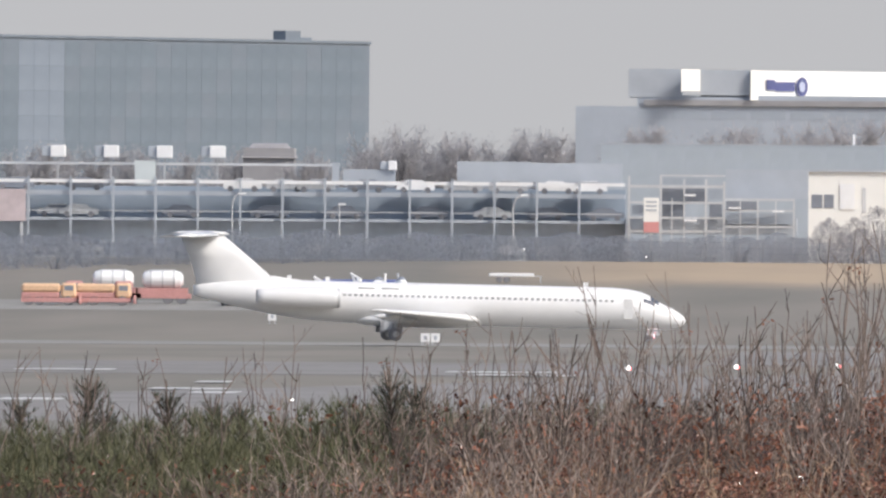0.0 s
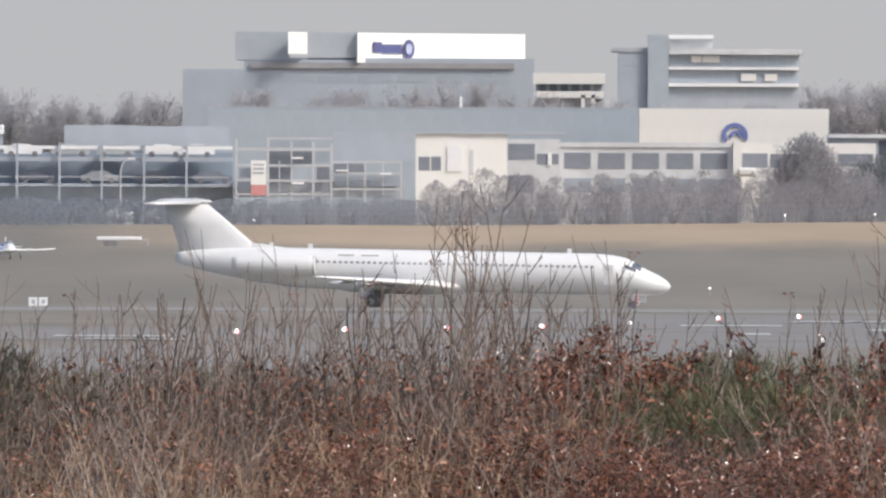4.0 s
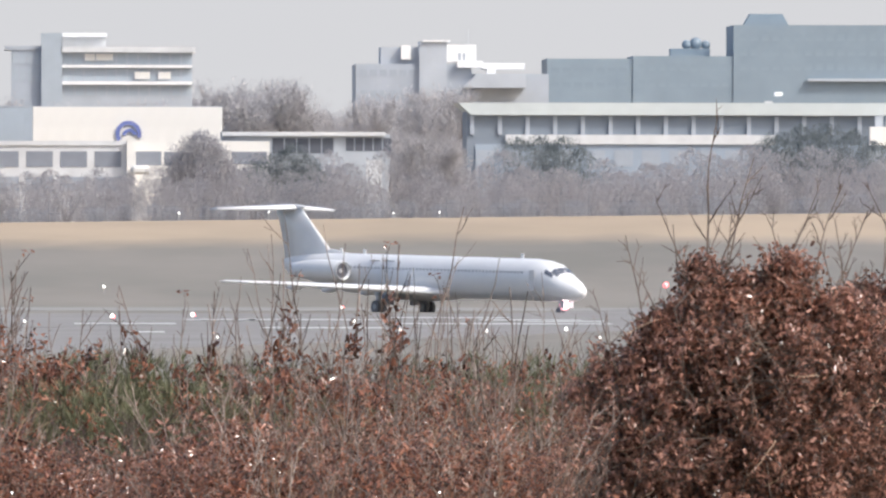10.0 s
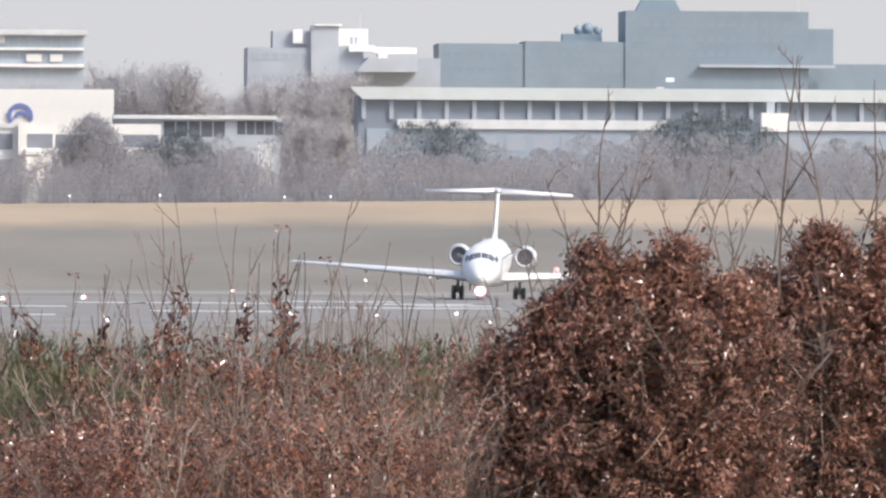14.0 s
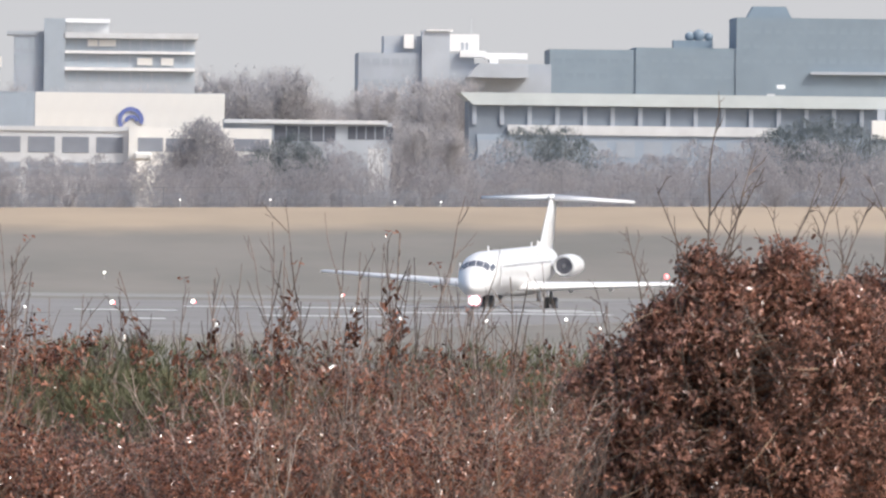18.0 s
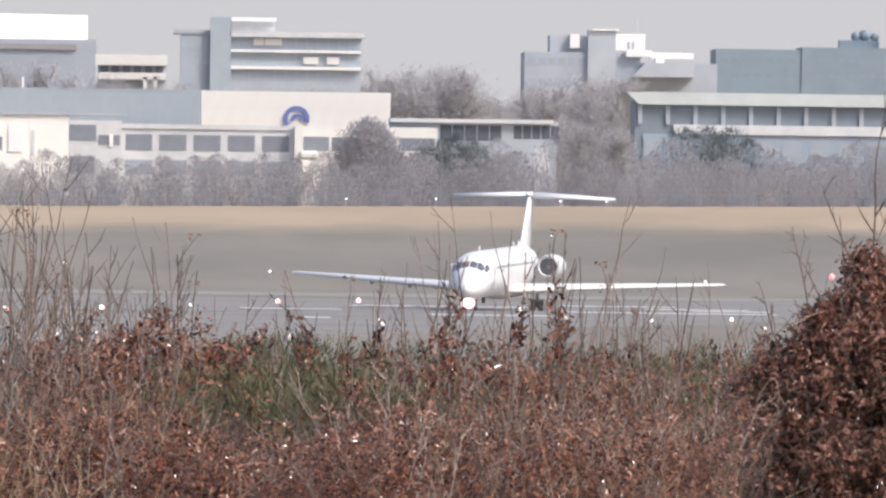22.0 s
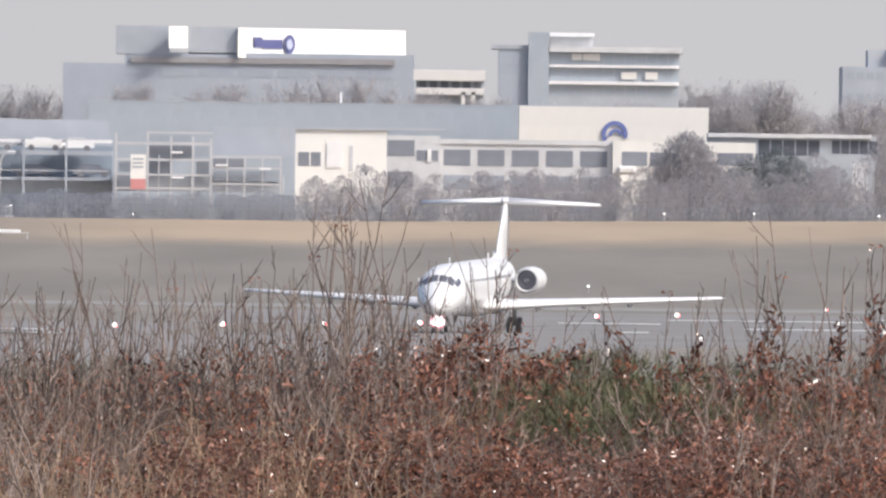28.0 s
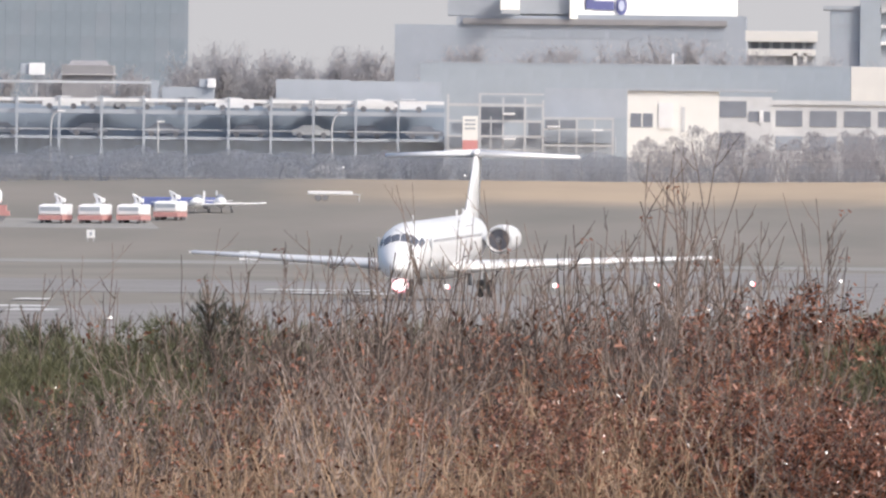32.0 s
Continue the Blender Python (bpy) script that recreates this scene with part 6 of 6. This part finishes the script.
    for a, w, h, z in ((5.2, 0.78, 1.7, 3.17),):
        d = part("cabin_door", boxes((-w / 2, w / 2, -0.012, 0.012, -h / 2, h / 2)), M_SEAM, fus)
        d.matrix_basis = pose(NOSE - a, side * 1.645, z, 0, 0, side * 2.0)
    # main gear
    g = part("main_gear", boxes((-0.12, 0.12, side * 2.54 - 0.12, side * 2.54 + 0.12, 0.5, 1.9), (-0.9, -0.2, side * 2.2 - 0.03, side * 2.2 + 0.03, 0.9, 1.6)), M_STEEL, plane, "main undercarriage leg with twin wheels")
    part("gear_door", boxes((-1.15, 0.75, side * 1.55 - 0.03, side * 1.55 + 0.03, 0.72, 1.75)), M_GEARDOOR, g, "gear door, its grey deepened by the shadow there")
    wm = mesh_of(wheel_bm(0.56, 0.36), "wheel", M_RUBBER)
    for off in (-0.32, 0.32):
        w = child("wheel", wm, g)
        w.location = (0, side * 2.54 + off, 0.56)
        child("hub", _unit.setdefault("hub", mesh_of(wheel_bm(0.26, 0.4), "hub", M_STEEL)), w)
# fin
bm = bmesh.new()
rows = []
for a0, a1, z, t in ((34.4, 42.2, 4.1, 0.2), (35.3, 42.2, 4.85, 0.2), (37.5, 42.8, 6.7, 0.18), (40.0, 43.7, 8.72, 0.17)):
    c = a1 - a0
    rows.append([bm.verts.new((NOSE - a0 - u * c, w * t, z)) for u, w in ((0, 0), (0.06, 0.55), (0.25, 1), (0.55, 0.8), (1, 0.08), (1, -0.08), (0.55, -0.8), (0.25, -1), (0.06, -0.55))])
for a, b in zip(rows, rows[1:]):
    for k in range(9):
        bm.faces.new((a[k], b[k], b[(k + 1) % 9], a[(k + 1) % 9]))
bm.faces.new(rows[0])
bm.faces.new(rows[-1][::-1])
bmesh.ops.recalc_face_normals(bm, faces=bm.faces)
body("tail_fin", bm, M_PLANE, smooth=True)
body("dorsal_fillet", loft([(NOSE - a, z, 0.12, h) for a, z, h in ((32.6, 4.85, 0.05), (33.8, 4.8, 0.26), (35.2, 4.75, 0.5), (37, 4.6, 0.8))], 10), M_PLANE, smooth=True)
body("fin_cap", loft([(NOSE - a, 8.75, w, h) for a, w, h in ((39.4, 0.03, 0.03), (39.8, 0.2, 0.16), (40.8, 0.28, 0.24), (42.4, 0.25, 0.22), (43.8, 0.12, 0.12), (44.4, 0.02, 0.02))], 14), M_PLANE, smooth=True)
# cockpit glazing
def skin(a0, a1, t0, t1, lift=1.012, n=5):
    """A patch of the fuselage skin, a little proud: from a0 to a1 behind the nose, t0 to t1 degrees from the top."""
    bm = bmesh.new()
    rows = []
    for i in range(n):
        a = a0 + (a1 - a0) * i / (n - 1)
        for p, q in zip(_sec, _sec[1:]):
            if q[0] <= NOSE - a <= p[0]:
                f = (p[0] - NOSE + a) / (p[0] - q[0])
                z, w, h = [p[k] + (q[k] - p[k]) * f for k in (1, 2, 3)]
        rows.append([bm.verts.new((NOSE - a + 0.012, w * lift * math.sin(radians(t0 + (t1 - t0) * k / (n - 1))), z + h * lift * math.cos(radians(t0 + (t1 - t0) * k / (n - 1))))) for k in range(n)])
    for r0, r1 in zip(rows, rows[1:]):
        for k in range(n - 1):
            bm.faces.new((r0[k], r0[k + 1], r1[k + 1], r1[k]))
    bmesh.ops.recalc_face_normals(bm, faces=bm.faces)
    bmesh.ops.solidify(bm, geom=bm.faces[:], thickness=0.01)
    return bm


for side in (1, -1):
    for a0, a1, t0, t1 in ((2.45, 3.1, 1.5, 24), (2.5, 3.22, 25.5, 47), (2.9, 3.85, 48.5, 63)):
        part("cockpit_window", skin(a0, a1, side * t0, side * t1), M_COCKPIT, fus, smooth=True)
# small fittings
for a, h in ((8.7, 0.42), (30.9, 0.4), (34.2, 0.45)):
    zt = 4.92
    bm = bmesh.new()
    box(bm, NOSE - a - 0.2, NOSE - a + 0.2, -0.04, 0.04, zt, zt + h, 0.02)
    part("antenna", bm, M_PLANE, fus)
for a0, a1, z in ((27.0, 28.4, 4.38), (24.9, 26.4, 4.38)):
    for side in (1, -1):
        t = part("registration_bar", boxes((-(a1 - a0) / 2, (a1 - a0) / 2, -0.01, 0.01, -0.14, 0.14)), M_SEAM, fus)
        t.matrix_basis = pose(NOSE - (a0 + a1) / 2, side * 1.24, z, -side * 43, 0, 0)
# nose gear and its landing lamp; its foot stands level with the main wheels
ng = part("nose_gear", boxes((NOSE - 3.32, NOSE - 3.12, -0.09, 0.09, 0.3, 1.5), (NOSE - 2.9, NOSE - 2.1, -0.5, -0.46, 0.55, 1.15), (NOSE - 2.9, NOSE - 2.1, 0.46, 0.5, 0.55, 1.15)), M_STEEL, plane, "nose undercarriage leg with twin wheels")
wm = mesh_of(wheel_bm(0.33, 0.2), "wheel", M_RUBBER)
for off in (-0.2, 0.2):
    w = child("wheel", wm, ng)
    w.location = (NOSE - 3.2, off, 0.33)
# Lens made oversized to take in the lamp's glare.
bm = bmesh.new()
bmesh.ops.create_uvsphere(bm, u_segments=14, v_segments=10, radius=0.5, matrix=pose(NOSE - 2.7, 0, 0.8) @ Matrix.Diagonal((0.14, 0.82, 0.66, 1)))
part("landing_lamp", bm, M_LANDING, ng, "brightly lit landing lamp", True)
# Added glowing ring that imitates the red flare round the lamp.
part("lamp_rim", loft([(NOSE - 2.72, 0.8, 0.54, 0.46), (NOSE - 2.66, 0.8, 0.53, 0.45), (NOSE - 2.66, 0.8, 0.4, 0.32)], 20, False), M_LAMPGLARE, ng, "glowing ring for the red glare round the lamp")

TAXI = [
    (0.0, -50.4, 2404.0, 0.47, -8.4, 0.0), (1.0, -42.9, 2405.0, 0.42, -6.1, 0.0), (2.0, -35.1, 2405.6, 0.38, -3.3, 0.0), (3.0, -26.9, 2405.7, 0.35, 0.6, 0.0),
    (4.0, -18.4, 2405.2, 0.34, 5.1, 0.0), (5.0, -9.5, 2403.9, 0.33, 10.3, 0.0), (6.0, -0.2, 2401.7, 0.26, 16.4, 0.0), (7.0, 9.3, 2398.1, 0.14, 24.2, 0.0),
    (8.0, 18.6, 2393.0, -0.03, 33.1, 0.0), (9.0, 27.5, 2385.9, -0.13, 43.0, -0.2), (10.0, 35.3, 2376.5, -0.13, 54.2, -0.5), (11.0, 41.9, 2364.8, -0.04, 65.1, -1.1),
    (12.0, 46.5, 2350.6, 0.04, 76.0, -1.6), (13.0, 49.5, 2334.4, 0.03, 86.0, -2.2), (14.0, 50.4, 2316.5, -0.02, 93.0, -1.6), (15.0, 49.7, 2297.2, -0.08, 94.4, -1.5),
    (16.0, 48.4, 2276.8, -0.11, 96.8, -1.3), (17.0, 45.7, 2255.3, -0.12, 100.5, -1.2), (18.0, 42.3, 2232.5, -0.12, 99.9, -1.1), (19.0, 38.8, 2208.1, -0.13, 100.2, -1.0),
    (20.0, 34.8, 2181.9, -0.15, 99.2, -1.0), (21.0, 30.6, 2154.0, -0.18, 98.2, -0.9), (22.0, 26.6, 2124.1, -0.17, 97.3, -0.9), (23.0, 22.5, 2092.4, -0.14, 96.4, -0.8),
    (24.0, 18.4, 2059.0, -0.11, 96.7, -0.8), (25.0, 14.3, 2024.1, -0.08, 96.6, -0.7), (26.0, 10.1, 1987.8, -0.04, 96.5, -0.6), (27.0, 5.6, 1950.4, 0.01, 97.0, -0.4),
    (28.0, 0.6, 1912.0, 0.05, 96.7, -0.3), (29.0, -4.7, 1872.8, 0.11, 96.7, -0.2), (30.0, -10.1, 1833.1, 0.16, 98.5, -0.1), (31.0, -16.5, 1793.1, 0.22, 98.8, -0.1),
    (32.0, -22.1, 1752.6, 0.26, 96.3, 0.0),
]



def motions():
    """The airliner taxies, lines up and begins its take-off run."""
    walk(plane, [(t, pose(x, y, z, roll, 0, -psi)) for t, x, y, z, psi, roll in TAXI])


motions()
